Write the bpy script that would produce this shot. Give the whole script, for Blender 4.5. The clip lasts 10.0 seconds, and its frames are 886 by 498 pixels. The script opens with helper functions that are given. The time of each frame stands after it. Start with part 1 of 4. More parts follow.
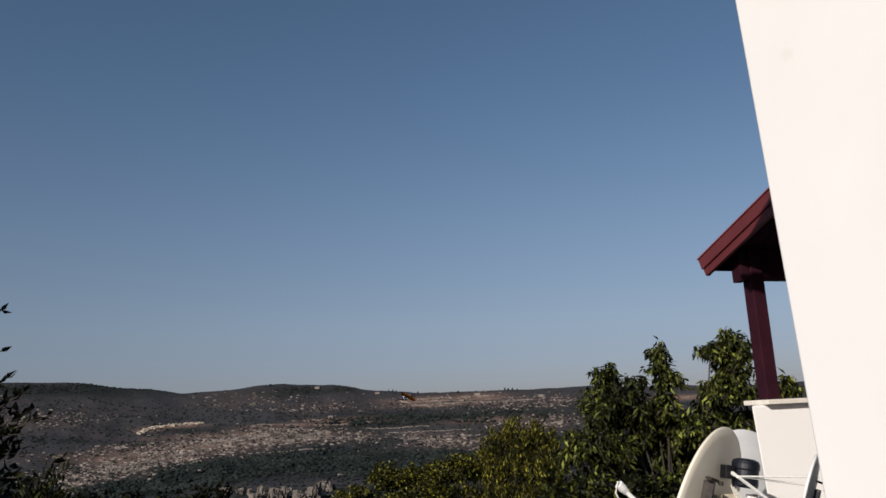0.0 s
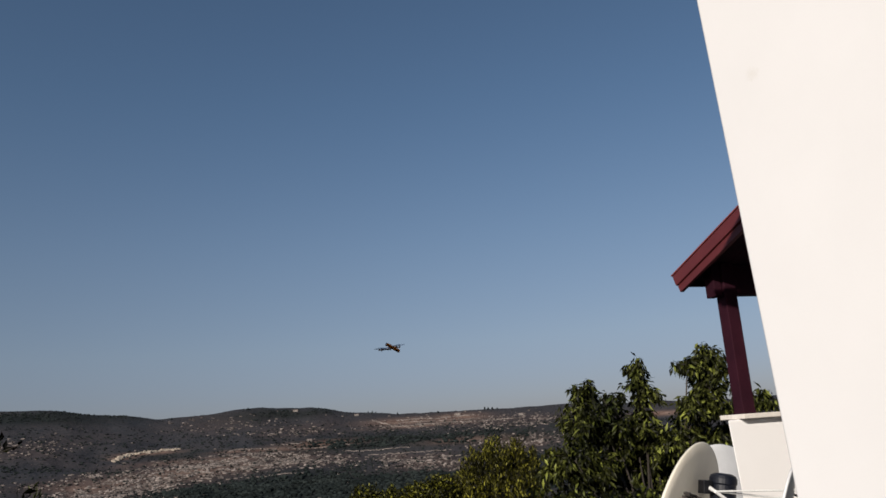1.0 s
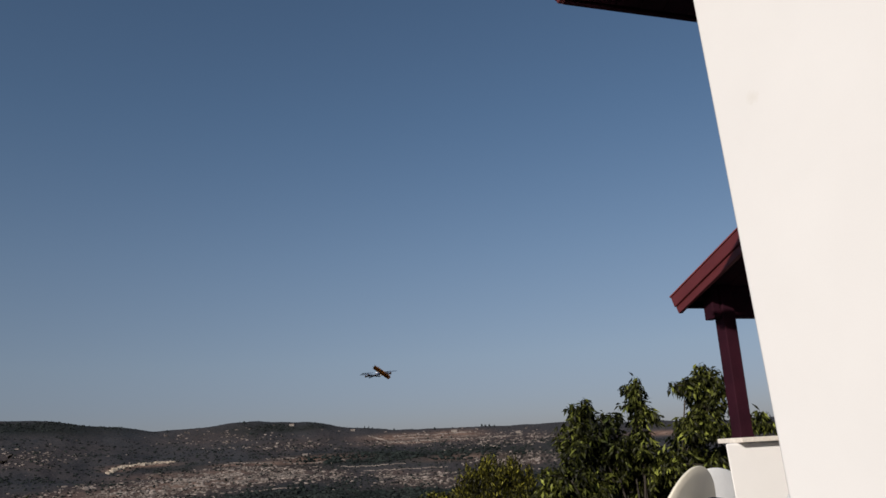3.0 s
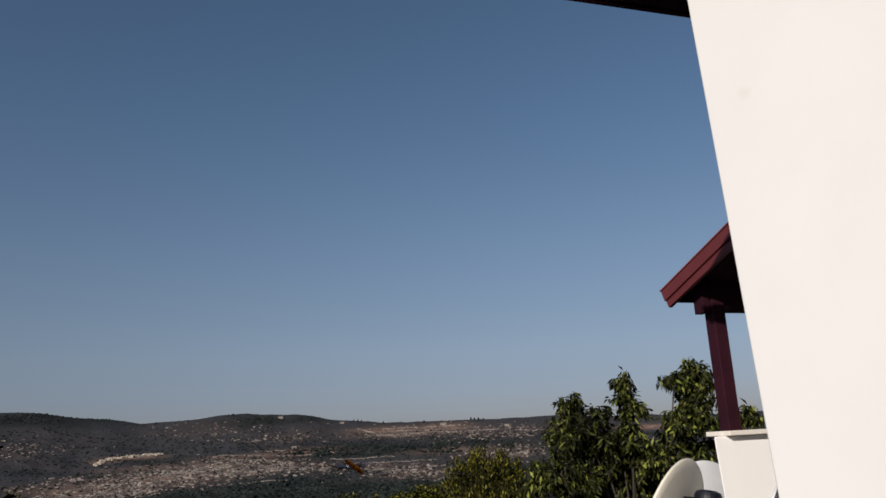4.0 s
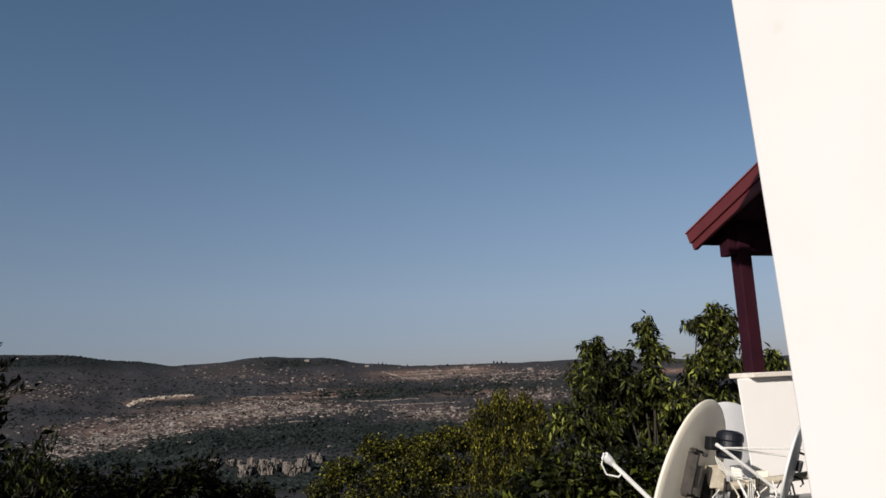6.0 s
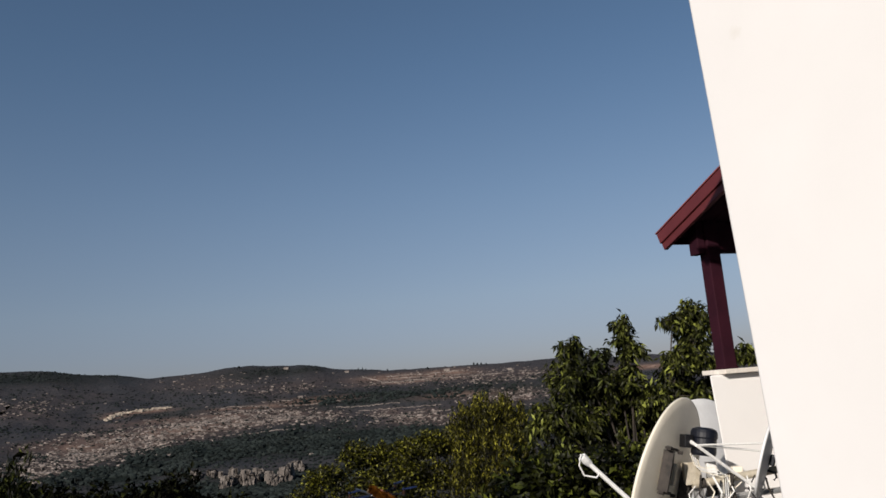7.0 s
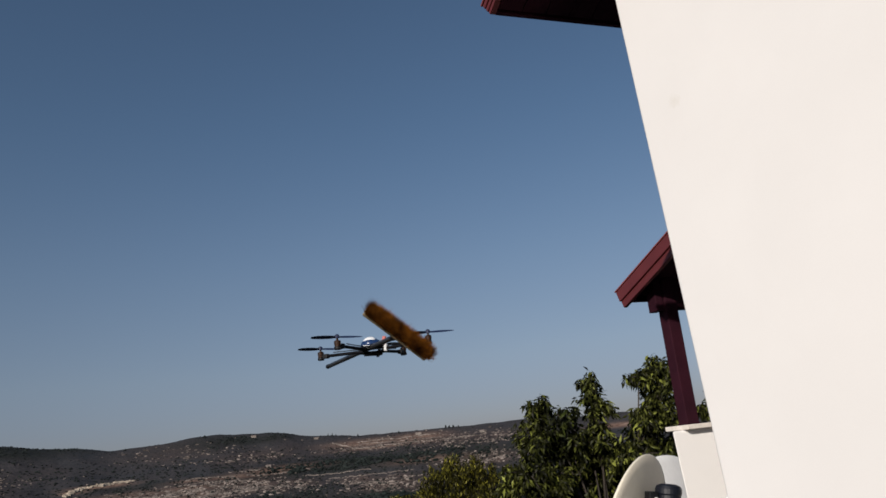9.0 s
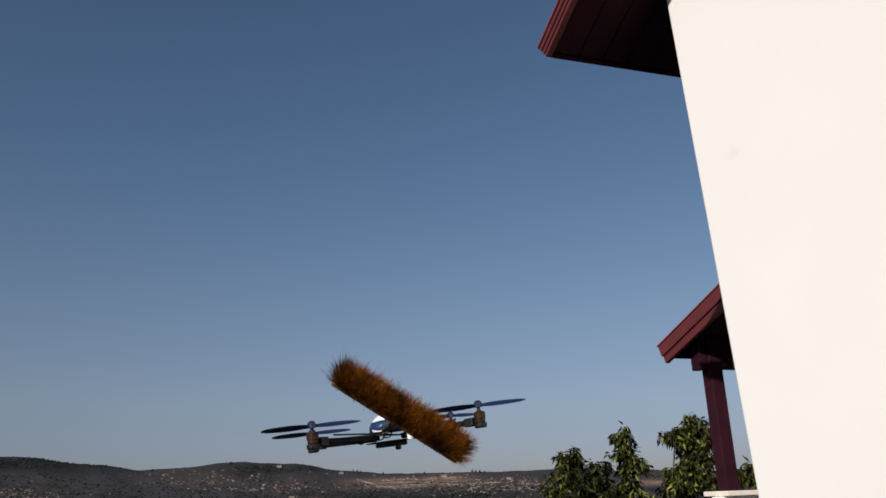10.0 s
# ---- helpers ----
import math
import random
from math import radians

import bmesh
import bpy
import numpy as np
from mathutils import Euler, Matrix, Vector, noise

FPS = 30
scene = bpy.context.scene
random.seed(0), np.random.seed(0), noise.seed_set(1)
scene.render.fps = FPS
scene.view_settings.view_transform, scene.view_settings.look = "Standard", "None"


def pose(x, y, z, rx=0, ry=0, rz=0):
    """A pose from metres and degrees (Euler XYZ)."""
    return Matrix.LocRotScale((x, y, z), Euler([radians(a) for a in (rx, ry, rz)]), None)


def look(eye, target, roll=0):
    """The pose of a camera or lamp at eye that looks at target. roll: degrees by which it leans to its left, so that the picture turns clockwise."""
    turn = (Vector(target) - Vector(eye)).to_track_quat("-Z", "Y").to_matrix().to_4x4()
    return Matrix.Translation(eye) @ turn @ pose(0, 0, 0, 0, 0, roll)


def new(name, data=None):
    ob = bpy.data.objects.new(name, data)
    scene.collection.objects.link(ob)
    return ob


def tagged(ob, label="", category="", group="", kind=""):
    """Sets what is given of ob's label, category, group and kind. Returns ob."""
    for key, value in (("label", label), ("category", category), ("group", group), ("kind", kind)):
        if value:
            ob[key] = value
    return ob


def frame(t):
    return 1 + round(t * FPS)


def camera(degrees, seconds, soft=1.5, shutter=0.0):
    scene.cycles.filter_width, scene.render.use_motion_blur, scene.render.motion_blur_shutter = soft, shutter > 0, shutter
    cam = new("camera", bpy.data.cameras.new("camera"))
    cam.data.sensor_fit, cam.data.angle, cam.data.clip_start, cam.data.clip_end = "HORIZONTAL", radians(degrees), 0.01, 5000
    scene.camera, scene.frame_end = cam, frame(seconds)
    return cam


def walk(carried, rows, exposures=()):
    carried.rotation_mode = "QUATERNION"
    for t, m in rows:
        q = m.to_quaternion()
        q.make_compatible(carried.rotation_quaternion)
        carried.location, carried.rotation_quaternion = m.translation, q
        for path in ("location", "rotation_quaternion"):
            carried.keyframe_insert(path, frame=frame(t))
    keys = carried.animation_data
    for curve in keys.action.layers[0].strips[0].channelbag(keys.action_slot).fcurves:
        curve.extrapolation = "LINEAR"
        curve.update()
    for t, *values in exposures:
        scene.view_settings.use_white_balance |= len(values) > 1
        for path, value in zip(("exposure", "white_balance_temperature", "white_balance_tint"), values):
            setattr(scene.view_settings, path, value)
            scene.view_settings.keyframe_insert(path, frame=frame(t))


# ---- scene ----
cam = camera(59.70, 10.0, soft=1.6)
EXPOSURES = ((0, 0.05), (2.5, -0.06), (3.8, -0.05), (4.5, 0.0), (5.5, 0.10), (6.2, 0.11), (7.5, 0.02), (9, -0.08), (9.5, -0.03), (10, 0.02))
walk(cam, [
    (0, pose(-0.000, 0.000, -0.000, 102.45, 2.71, 0.00)),
    (0.3, pose(0.004, 0.007, 0.002, 102.95, 2.94, -0.53)),
    (0.5, pose(0.007, 0.011, 0.004, 103.31, 3.14, -0.81)),
    (0.7, pose(0.009, 0.003, 0.003, 103.53, 3.70, -0.72)),
    (1, pose(0.012, -0.010, 0.001, 103.82, 3.89, -1.43)),
    (1.2, pose(0.012, -0.010, 0.003, 104.23, 4.00, -1.82)),
    (1.5, pose(0.011, -0.010, 0.007, 104.67, 3.92, -2.14)),
    (1.8, pose(0.011, -0.005, 0.012, 105.02, 3.72, -2.63)),
    (2, pose(0.011, -0.002, 0.016, 105.23, 3.32, -2.90)),
    (2.2, pose(0.010, -0.008, 0.016, 105.41, 3.06, -3.06)),
    (2.5, pose(0.009, -0.016, 0.017, 105.71, 3.06, -2.45)),
    (2.7, pose(0.024, 0.002, 0.025, 105.44, 2.96, -1.56)),
    (3.8, pose(0.019, 0.010, -0.008, 104.50, 3.21, -2.52)),
    (4, pose(0.010, -0.005, 0.014, 104.44, 2.89, -2.48)),
    (4.2, pose(0.006, -0.009, 0.012, 104.47, 2.24, -1.95)),
    (4.5, pose(-0.001, -0.016, 0.010, 104.10, 1.92, -1.14)),
    (4.8, pose(-0.001, 0.005, 0.011, 103.48, 1.27, -0.63)),
    (5, pose(-0.001, 0.019, 0.012, 103.51, 0.76, 0.16)),
    (5.2, pose(-0.005, 0.017, 0.012, 103.52, 0.74, 0.73)),
    (5.5, pose(-0.011, 0.013, 0.011, 102.74, 0.91, 0.59)),
    (5.7, pose(-0.003, 0.011, 0.005, 102.06, 1.34, 0.18)),
    (6, pose(0.008, 0.008, -0.004, 100.47, 2.63, -0.78)),
    (6.2, pose(0.013, 0.019, -0.003, 100.26, 3.01, -1.28)),
    (7.3, pose(0.040, -0.028, 0.026, 101.20, 4.82, -2.24)),
    (7.5, pose(0.026, -0.025, 0.004, 102.19, 4.06, -3.00)),
    (7.8, pose(0.050, -0.045, 0.005, 102.63, 3.44, -3.34)),
    (8, pose(0.066, -0.058, 0.005, 102.24, 3.54, -3.80)),
    (8.2, pose(0.076, -0.074, 0.006, 101.89, 3.98, -4.31)),
    (8.5, pose(0.092, -0.099, 0.008, 104.28, 5.19, -4.64)),
    (8.8, pose(0.085, -0.100, 0.009, 106.34, 5.94, -4.24)),
    (9, pose(0.080, -0.100, 0.009, 104.93, 6.17, -4.19)),
    (9.2, pose(0.084, -0.072, 0.009, 102.95, 6.63, -3.16)),
    (9.5, pose(0.090, -0.031, 0.009, 104.18, 6.15, -1.31)),
    (9.7, pose(0.082, -0.027, 0.017, 105.42, 5.13, -1.28)),
    (9.8, pose(0.077, -0.025, 0.022, 107.08, 3.21, -1.70)),
    (10, pose(0.069, -0.021, 0.030, 108.06, 1.91, -2.45)),
], [(t, stops, 6500, 15) for t, stops in EXPOSURES])

# ---- world and sun ----
SUN_AZ = radians(-147)      # heading of the sun, from +y towards +x
SUN_EL = radians(25)
world = bpy.data.worlds.new("world")
scene.world = world
world.use_nodes = True
wn = world.node_tree
sky = wn.nodes.new("ShaderNodeTexSky")
sky.sky_type = "NISHITA"
sky.sun_disc = False
sky.sun_elevation = SUN_EL
sky.sun_rotation = SUN_AZ
sky.altitude = 600
sky.air_density = 1.0
sky.dust_density = 1.1
sky.ozone_density = 2.6
wn.nodes["Background"].inputs[1].default_value = 0.086
# dusty haze low over the horizon, all the way round
sky_way = wn.nodes.new("ShaderNodeTexCoord")
sky_axes = wn.nodes.new("ShaderNodeSeparateXYZ")
haze = wn.nodes.new("ShaderNodeValToRGB")
haze.color_ramp.interpolation = "B_SPLINE"
haze.color_ramp.elements[0].position, haze.color_ramp.elements[0].color = 0.045, (0.55, 0.53, 0.66, 1)
haze.color_ramp.elements[1].position, haze.color_ramp.elements[1].color = 0.42, (0.79, 0.88, 0.85, 1)
for stop, tone in ((0.12, (0.82, 0.72, 0.69, 1)), (0.25, (0.93, 0.875, 0.805, 1))):
    e = haze.color_ramp.elements.new(stop)
    e.color = tone
hazy = wn.nodes.new("ShaderNodeVectorMath")
hazy.operation = "MULTIPLY"
wn.links.new(sky_way.outputs["Generated"], sky_axes.inputs[0])
wn.links.new(sky_axes.outputs[2], haze.inputs[0])
wn.links.new(sky.outputs[0], hazy.inputs[0])
wn.links.new(haze.outputs[0], hazy.inputs[1])
wn.links.new(hazy.outputs[0], wn.nodes["Background"].inputs[0])

sun_dir = Vector((math.sin(SUN_AZ) * math.cos(SUN_EL), math.cos(SUN_AZ) * math.cos(SUN_EL), math.sin(SUN_EL)))
sun = new("sun", bpy.data.lights.new("sun", "SUN"))
sun.data.energy = 4.7
sun.data.angle = radians(0.55)
sun.data.color = (1.0, 0.955, 0.85)
sun.matrix_world = look(sun_dir * 50, (0, 0, 0))


# ---- materials ----
def node(nt, kind, **values):
    n = nt.nodes.new(kind)
    for key, value in values.items():
        n.inputs[key].default_value = value
    return n


def ramp(nt, fac, stops):
    n = nt.nodes.new("ShaderNodeValToRGB")
    els = n.color_ramp.elements
    els[0].position, els[0].color = stops[0][0], (*stops[0][1], 1)
    els[1].position, els[1].color = stops[-1][0], (*stops[-1][1], 1)
    for p, c in stops[1:-1]:
        els.new(p).color = (*c, 1)
    nt.links.new(fac, n.inputs[0])
    return n.outputs[0]


def noise_tex(nt, coord, scale, detail=4.0, rough=0.6):
    n = node(nt, "ShaderNodeTexNoise", Scale=scale, Detail=detail, Roughness=rough)
    nt.links.new(coord, n.inputs["Vector"])
    return n.outputs[0]


def mixed(nt, fac, a, b, blend="MIX"):
    n = nt.nodes.new("ShaderNodeMix")
    n.data_type, n.blend_type = "RGBA", blend
    if isinstance(fac, float):
        n.inputs[0].default_value = fac
    else:
        nt.links.new(fac, n.inputs[0])
    for sock, v in ((n.inputs[6], a), (n.inputs[7], b)):
        if isinstance(v, tuple):
            sock.default_value = (*v, 1)
        else:
            nt.links.new(v, sock)
    return n.outputs[2]


def material(name, dark, light, scale=8.0, fine=60.0, rough=0.6, metal=0.0, bump=0.0, piece=0.0, spec=0.5, stretch=None, translucent=0.0, grain=0.12):
    """Two scales of mottling between two colours, with a fine relief; piece: how much single pieces differ."""
    m = bpy.data.materials.new(name)
    m.use_nodes = True
    nt = m.node_tree
    bsdf = nt.nodes["Principled BSDF"]
    tc = nt.nodes.new("ShaderNodeTexCoord").outputs["Object"]
    if stretch:
        mp = nt.nodes.new("ShaderNodeMapping")
        mp.inputs["Scale"].default_value = stretch
        nt.links.new(tc, mp.inputs["Vector"])
        tc = mp.outputs[0]
    big = noise_tex(nt, tc, scale)
    small = noise_tex(nt, tc, fine)
    col = ramp(nt, big, [(0.32, dark), (0.68, light)])
    speck = ramp(nt, small, [(0.3, (1 - grain,) * 3), (0.7, (1 + grain,) * 3)])
    col = mixed(nt, 1.0, col, speck, "MULTIPLY")
    if piece:
        geo = nt.nodes.new("ShaderNodeNewGeometry")
        stops = [(0.0, (1 - piece,) * 3), (1.0, (1 + piece,) * 3)]
        if piece >= 0.9:        # leaves: crown shade and sunlit faces put in as many dark, few bright tones
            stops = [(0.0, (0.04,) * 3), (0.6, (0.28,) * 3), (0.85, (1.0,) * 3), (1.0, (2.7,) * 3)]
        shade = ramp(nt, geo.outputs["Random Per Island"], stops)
        col = mixed(nt, 1.0, col, shade, "MULTIPLY")
    nt.links.new(col, bsdf.inputs["Base Color"])
    bsdf.inputs["Roughness"].default_value = rough
    bsdf.inputs["Metallic"].default_value = metal
    bsdf.inputs["Specular IOR Level"].default_value = spec
    if bump:
        b = node(nt, "ShaderNodeBump", Strength=bump, Distance=0.01)
        nt.links.new(small, b.inputs["Height"])
        nt.links.new(b.outputs[0], bsdf.inputs["Normal"])
    if translucent:
        tr = nt.nodes.new("ShaderNodeBsdfTranslucent")
        nt.links.new(col, tr.inputs[0])
        mx = nt.nodes.new("ShaderNodeMixShader")
        mx.inputs[0].default_value = translucent
        out = nt.nodes["Material Output"]
        nt.links.new(bsdf.outputs[0], mx.inputs[1])
        nt.links.new(tr.outputs[0], mx.inputs[2])
        nt.links.new(mx.outputs[0], out.inputs[0])
    return m


PLASTER = material("white_plaster", (0.80, 0.775, 0.75), (0.83, 0.805, 0.78), 1.3, 180, 0.9, bump=0.02, spec=0.2, grain=0.008)
CAP = material("pale_stone", (0.62, 0.55, 0.48), (0.74, 0.69, 0.62), 9, 90, 0.8, bump=0.2)
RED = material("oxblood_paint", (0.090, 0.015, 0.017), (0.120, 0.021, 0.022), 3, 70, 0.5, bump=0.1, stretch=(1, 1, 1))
# dark stain, lowered further so the shade under the roofs sits in the colour
RED_DARK = material("dark_shaded_boards", (0.020, 0.0042, 0.009), (0.031, 0.0062, 0.0125), 4, 60, 0.75, bump=0.15, spec=0.12)
TILE = material("roof_sheet", (0.15, 0.03, 0.028), (0.24, 0.05, 0.045), 3, 40, 0.6, piece=0.1)
DISH = material("dish_enamel", (0.76, 0.70, 0.58), (0.84, 0.78, 0.66), 3, 40, 0.45, grain=0.02)
RIM = material("dish_rim", (0.68, 0.64, 0.53), (0.78, 0.74, 0.62), 5, 60, 0.5, grain=0.02)
DISH_PALE = material("dish_enamel_pale", (0.72, 0.72, 0.72), (0.80, 0.80, 0.80), 3, 40, 0.45, grain=0.02)
BLACK = material("black_plastic", (0.004, 0.004, 0.005), (0.010, 0.010, 0.012), 20, 120, 0.5, spec=0.3)
NAVY = material("navy_plastic", (0.003, 0.004, 0.009), (0.006, 0.008, 0.015), 10, 90, 0.45)
STEEL = material("galvanised_steel", (0.42, 0.42, 0.42), (0.58, 0.58, 0.57), 15, 90, 0.4, metal=0.7)
WHITE = material("white_enamel", (0.70, 0.69, 0.66), (0.80, 0.79, 0.76), 12, 90, 0.45)
TAN = material("tan_paint", (0.36, 0.31, 0.23), (0.50, 0.45, 0.36), 20, 120, 0.6, bump=0.1)
RUST = material("rusty_steel", (0.016, 0.013, 0.011), (0.045, 0.036, 0.03), 25, 140, 0.8, bump=0.3)
CARBON = material("carbon_tube", (0.002, 0.002, 0.003), (0.006, 0.006, 0.008), 30, 200, 0.5, spec=0.10)
BLUE = material("blue_shell", (0.009, 0.027, 0.085), (0.013, 0.04, 0.12), 10, 90, 0.25)
SHELL = material("white_shell", (0.66, 0.68, 0.70), (0.76, 0.77, 0.78), 10, 90, 0.3)
BRASS = material("motor_metal", (0.004, 0.003, 0.003), (0.050, 0.022, 0.011), 60, 170, 0.45, metal=0.15, spec=0.25)
PINK = material("red_tape", (0.45, 0.12, 0.10), (0.55, 0.18, 0.15), 20, 100, 0.5)
PROP = material("blade_plastic", (0.006, 0.011, 0.036), (0.010, 0.018, 0.060), 20, 120, 0.4)
HANDLE = material("painted_steel_tube", (0.020, 0.020, 0.021), (0.040, 0.040, 0.041), 30, 200, 0.38, metal=0.3, spec=0.4)
BLOCK = material("broom_wood", (0.15, 0.11, 0.06), (0.22, 0.17, 0.10), 12, 120, 0.7, stretch=(1, 6, 6))
BRISTLE = material("coir_bristle", (0.030, 0.008, 0.001), (0.33, 0.120, 0.012), 13, 60, 0.8, piece=0.7, translucent=0.28, spec=0.15)
# leaf tones; the piece ramp adds dark crown gaps and lit leaves as colour
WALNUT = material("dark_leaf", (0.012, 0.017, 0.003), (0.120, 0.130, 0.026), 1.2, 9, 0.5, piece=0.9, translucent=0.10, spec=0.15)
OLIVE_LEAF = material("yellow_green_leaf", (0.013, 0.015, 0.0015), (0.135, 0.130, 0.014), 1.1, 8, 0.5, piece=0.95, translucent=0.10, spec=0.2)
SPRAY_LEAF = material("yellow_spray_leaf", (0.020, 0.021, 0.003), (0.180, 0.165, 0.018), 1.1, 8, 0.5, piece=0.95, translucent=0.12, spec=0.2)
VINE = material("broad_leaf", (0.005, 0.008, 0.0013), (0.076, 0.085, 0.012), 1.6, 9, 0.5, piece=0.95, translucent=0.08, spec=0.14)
# nearly black: the shade on shoots, shrub and hedge is put into this leaf colour
CITRUS = material("shaded_leaf", (0.003, 0.004, 0.0010), (0.012, 0.013, 0.003), 6.0, 20, 0.6, piece=0.9, translucent=0.05, spec=0.05)
BARK = material("bark", (0.022, 0.018, 0.014), (0.055, 0.043, 0.033), 6, 40, 0.95, bump=0.5, stretch=(1, 1, 0.25))
SHRUB = material("hill_scrub", (0.008, 0.0115, 0.011), (0.021, 0.026, 0.024), 0.02, 0.4, 0.95, piece=0.5, spec=0.1)
ROCK = material("limestone", (0.075, 0.062, 0.056), (0.25, 0.21, 0.186), 0.05, 0.6, 0.95, bump=0.4, piece=0.4, spec=0.1)
CLIFF = material("cliff_stone", (0.055, 0.047, 0.041), (0.26, 0.225, 0.20), 0.28, 1.4, 0.95, bump=0.5, piece=0.25, spec=0.1, stretch=(1, 1, 0.3))
HOUSE = material("far_wall", (0.12, 0.105, 0.092), (0.19, 0.166, 0.145), 0.1, 1, 0.9, piece=0.2)
HOUSE_ROOF = material("far_roof", (0.15, 0.12, 0.105), (0.24, 0.19, 0.165), 0.1, 1, 0.9)
PALE = material("pale_outcrop", (0.27, 0.225, 0.18), (0.48, 0.41, 0.33), 0.1, 0.8, 0.95, bump=0.4, spec=0.1)
GLASS_FAR = material("far_window", (0.02, 0.022, 0.025), (0.03, 0.032, 0.035), 1, 3, 0.2)


def wall_material():
    """Smooth white render with one faint smudge and broad, weak unevenness."""
    m = PLASTER.copy()
    m.name = "white_wall_render"
    nt = m.node_tree
    bsdf = nt.nodes["Principled BSDF"]
    old = bsdf.inputs["Base Color"].links[0].from_socket
    tc = nt.nodes.new("ShaderNodeTexCoord").outputs["Object"]
    mp = nt.nodes.new("ShaderNodeMapping")
    mp.inputs["Location"].default_value = (-SPOT[0], -SPOT[1], -SPOT[2])
    nt.links.new(tc, mp.inputs["Vector"])
    wob = node(nt, "ShaderNodeTexNoise", Scale=40.0)
    nt.links.new(tc, wob.inputs["Vector"])
    ln = nt.nodes.new("ShaderNodeVectorMath")
    ln.operation = "LENGTH"
    nt.links.new(mp.outputs[0], ln.inputs[0])
    add = nt.nodes.new("ShaderNodeMath")
    add.operation = "MULTIPLY_ADD"
    add.inputs[1].default_value = 0.06
    nt.links.new(wob.outputs[0], add.inputs[0])
    nt.links.new(ln.outputs["Value"], add.inputs[2])
    mask = ramp(nt, add.outputs[0], [(0.035, (0.94, 0.93, 0.905)), (0.07, (1, 1, 1))])
    nt.links.new(mixed(nt, 1.0, old, mask, "MULTIPLY"), bsdf.inputs["Base Color"])
    return m


SPOT = (1.469, 2.910, 1.388)
WALL = wall_material()


def ground_material():
    """Stony hillside: haze-tinted soil and scrub and bare limestone by the sheet's own masks, broken up by noise."""
    m = bpy.data.materials.new("hillside")
    m.use_nodes = True
    nt = m.node_tree
    bsdf = nt.nodes["Principled BSDF"]
    bsdf.inputs["Roughness"].default_value = 0.95
    bsdf.inputs["Specular IOR Level"].default_value = 0.1
    tc = nt.nodes.new("ShaderNodeTexCoord").outputs["Object"]
    at = nt.nodes.new("ShaderNodeAttribute")
    at.attribute_name = "cover"
    sep = nt.nodes.new("ShaderNodeSeparateColor")
    nt.links.new(at.outputs["Color"], sep.inputs[0])
    # soil and scrub are shifted to blue, distance haze mixed into their colours
    soil = ramp(nt, noise_tex(nt, tc, 0.012), [(0.3, (0.029, 0.033, 0.041)), (0.7, (0.060, 0.050, 0.052))])
    scrub = ramp(nt, noise_tex(nt, tc, 0.22, 6, 0.75), [(0.42, (0.014, 0.019, 0.022)), (0.60, (0.054, 0.049, 0.050))])
    base = mixed(nt, 0.5, soil, scrub)
    # red-brown soil between the stones
    brown = ramp(nt, noise_tex(nt, tc, 0.05, 5, 0.7), [(0.35, (0.040, 0.030, 0.028)), (0.65, (0.100, 0.066, 0.054))])
    base = mixed(nt, sep.outputs[0], base, brown)
    # bare stones, dense where the mask is high
    stones = noise_tex(nt, tc, 0.20, 5, 0.75)
    add = nt.nodes.new("ShaderNodeMath")
    add.operation = "MULTIPLY_ADD"
    add.inputs[1].default_value = 0.26
    nt.links.new(sep.outputs[0], add.inputs[0])
    nt.links.new(stones, add.inputs[2])
    stone_mask = ramp(nt, add.outputs[0], [(0.70, (0, 0, 0)), (0.84, (1, 1, 1))])
    stone_col = ramp(nt, noise_tex(nt, tc, 0.05), [(0.3, (0.085, 0.064, 0.055)), (0.7, (0.19, 0.152, 0.13))])
    base = mixed(nt, stone_mask, base, stone_col)
    # dense wood
    wood = ramp(nt, noise_tex(nt, tc, 0.09, 5, 0.7), [(0.4, (0.005, 0.008, 0.007)), (0.65, (0.014, 0.019, 0.016))])
    base = mixed(nt, sep.outputs[1], base, wood)
    # tracks and reddish cut earth
    earth = ramp(nt, noise_tex(nt, tc, 0.06, 5, 0.7), [(0.35, (0.105, 0.060, 0.046)), (0.65, (0.24, 0.165, 0.128))])
    base = mixed(nt, sep.outputs[2], base, earth)
    nt.links.new(base, bsdf.inputs["Base Color"])
    b = node(nt, "ShaderNodeBump", Strength=0.6, Distance=3.0)
    nt.links.new(noise_tex(nt, tc, 0.1, 6, 0.7), b.inputs["Height"])
    nt.links.new(b.outputs[0], bsdf.inputs["Normal"])
    return m


GROUND = ground_material()


# ---- helpers for shapes ----
def part(name, bm, mat, parent=None, label="", m=None, smooth=False):
    """Links a bmesh as one mesh object."""
    me = bpy.data.meshes.new(name)
    if m is not None:
        bm.transform(m)
    bm.normal_update()
    bm.to_mesh(me)
    bm.free()
    me.materials.append(mat)
    if smooth:
        me.shade_smooth()
    ob = new(name, me)
    if parent is not None:
        ob.parent = parent
    if label:
        ob["label"] = label
    return ob


def mesh_part(name, verts, faces, mat, parent=None, label="", smooth=False):
    me = bpy.data.meshes.new(name)
    me.from_pydata(verts, [], faces)
    me.update()
    me.materials.append(mat)
    if smooth:
        me.shade_smooth()
    ob = new(name, me)
    if parent is not None:
        ob.parent = parent
    if label:
        ob["label"] = label
    return ob


def thing(name, label, category, group="", m=None, kind=""):
    ob = new(name)
    ob.empty_display_size = 0.2
    if m is not None:
        ob.matrix_world = m
    return tagged(ob, label, category, group, kind)


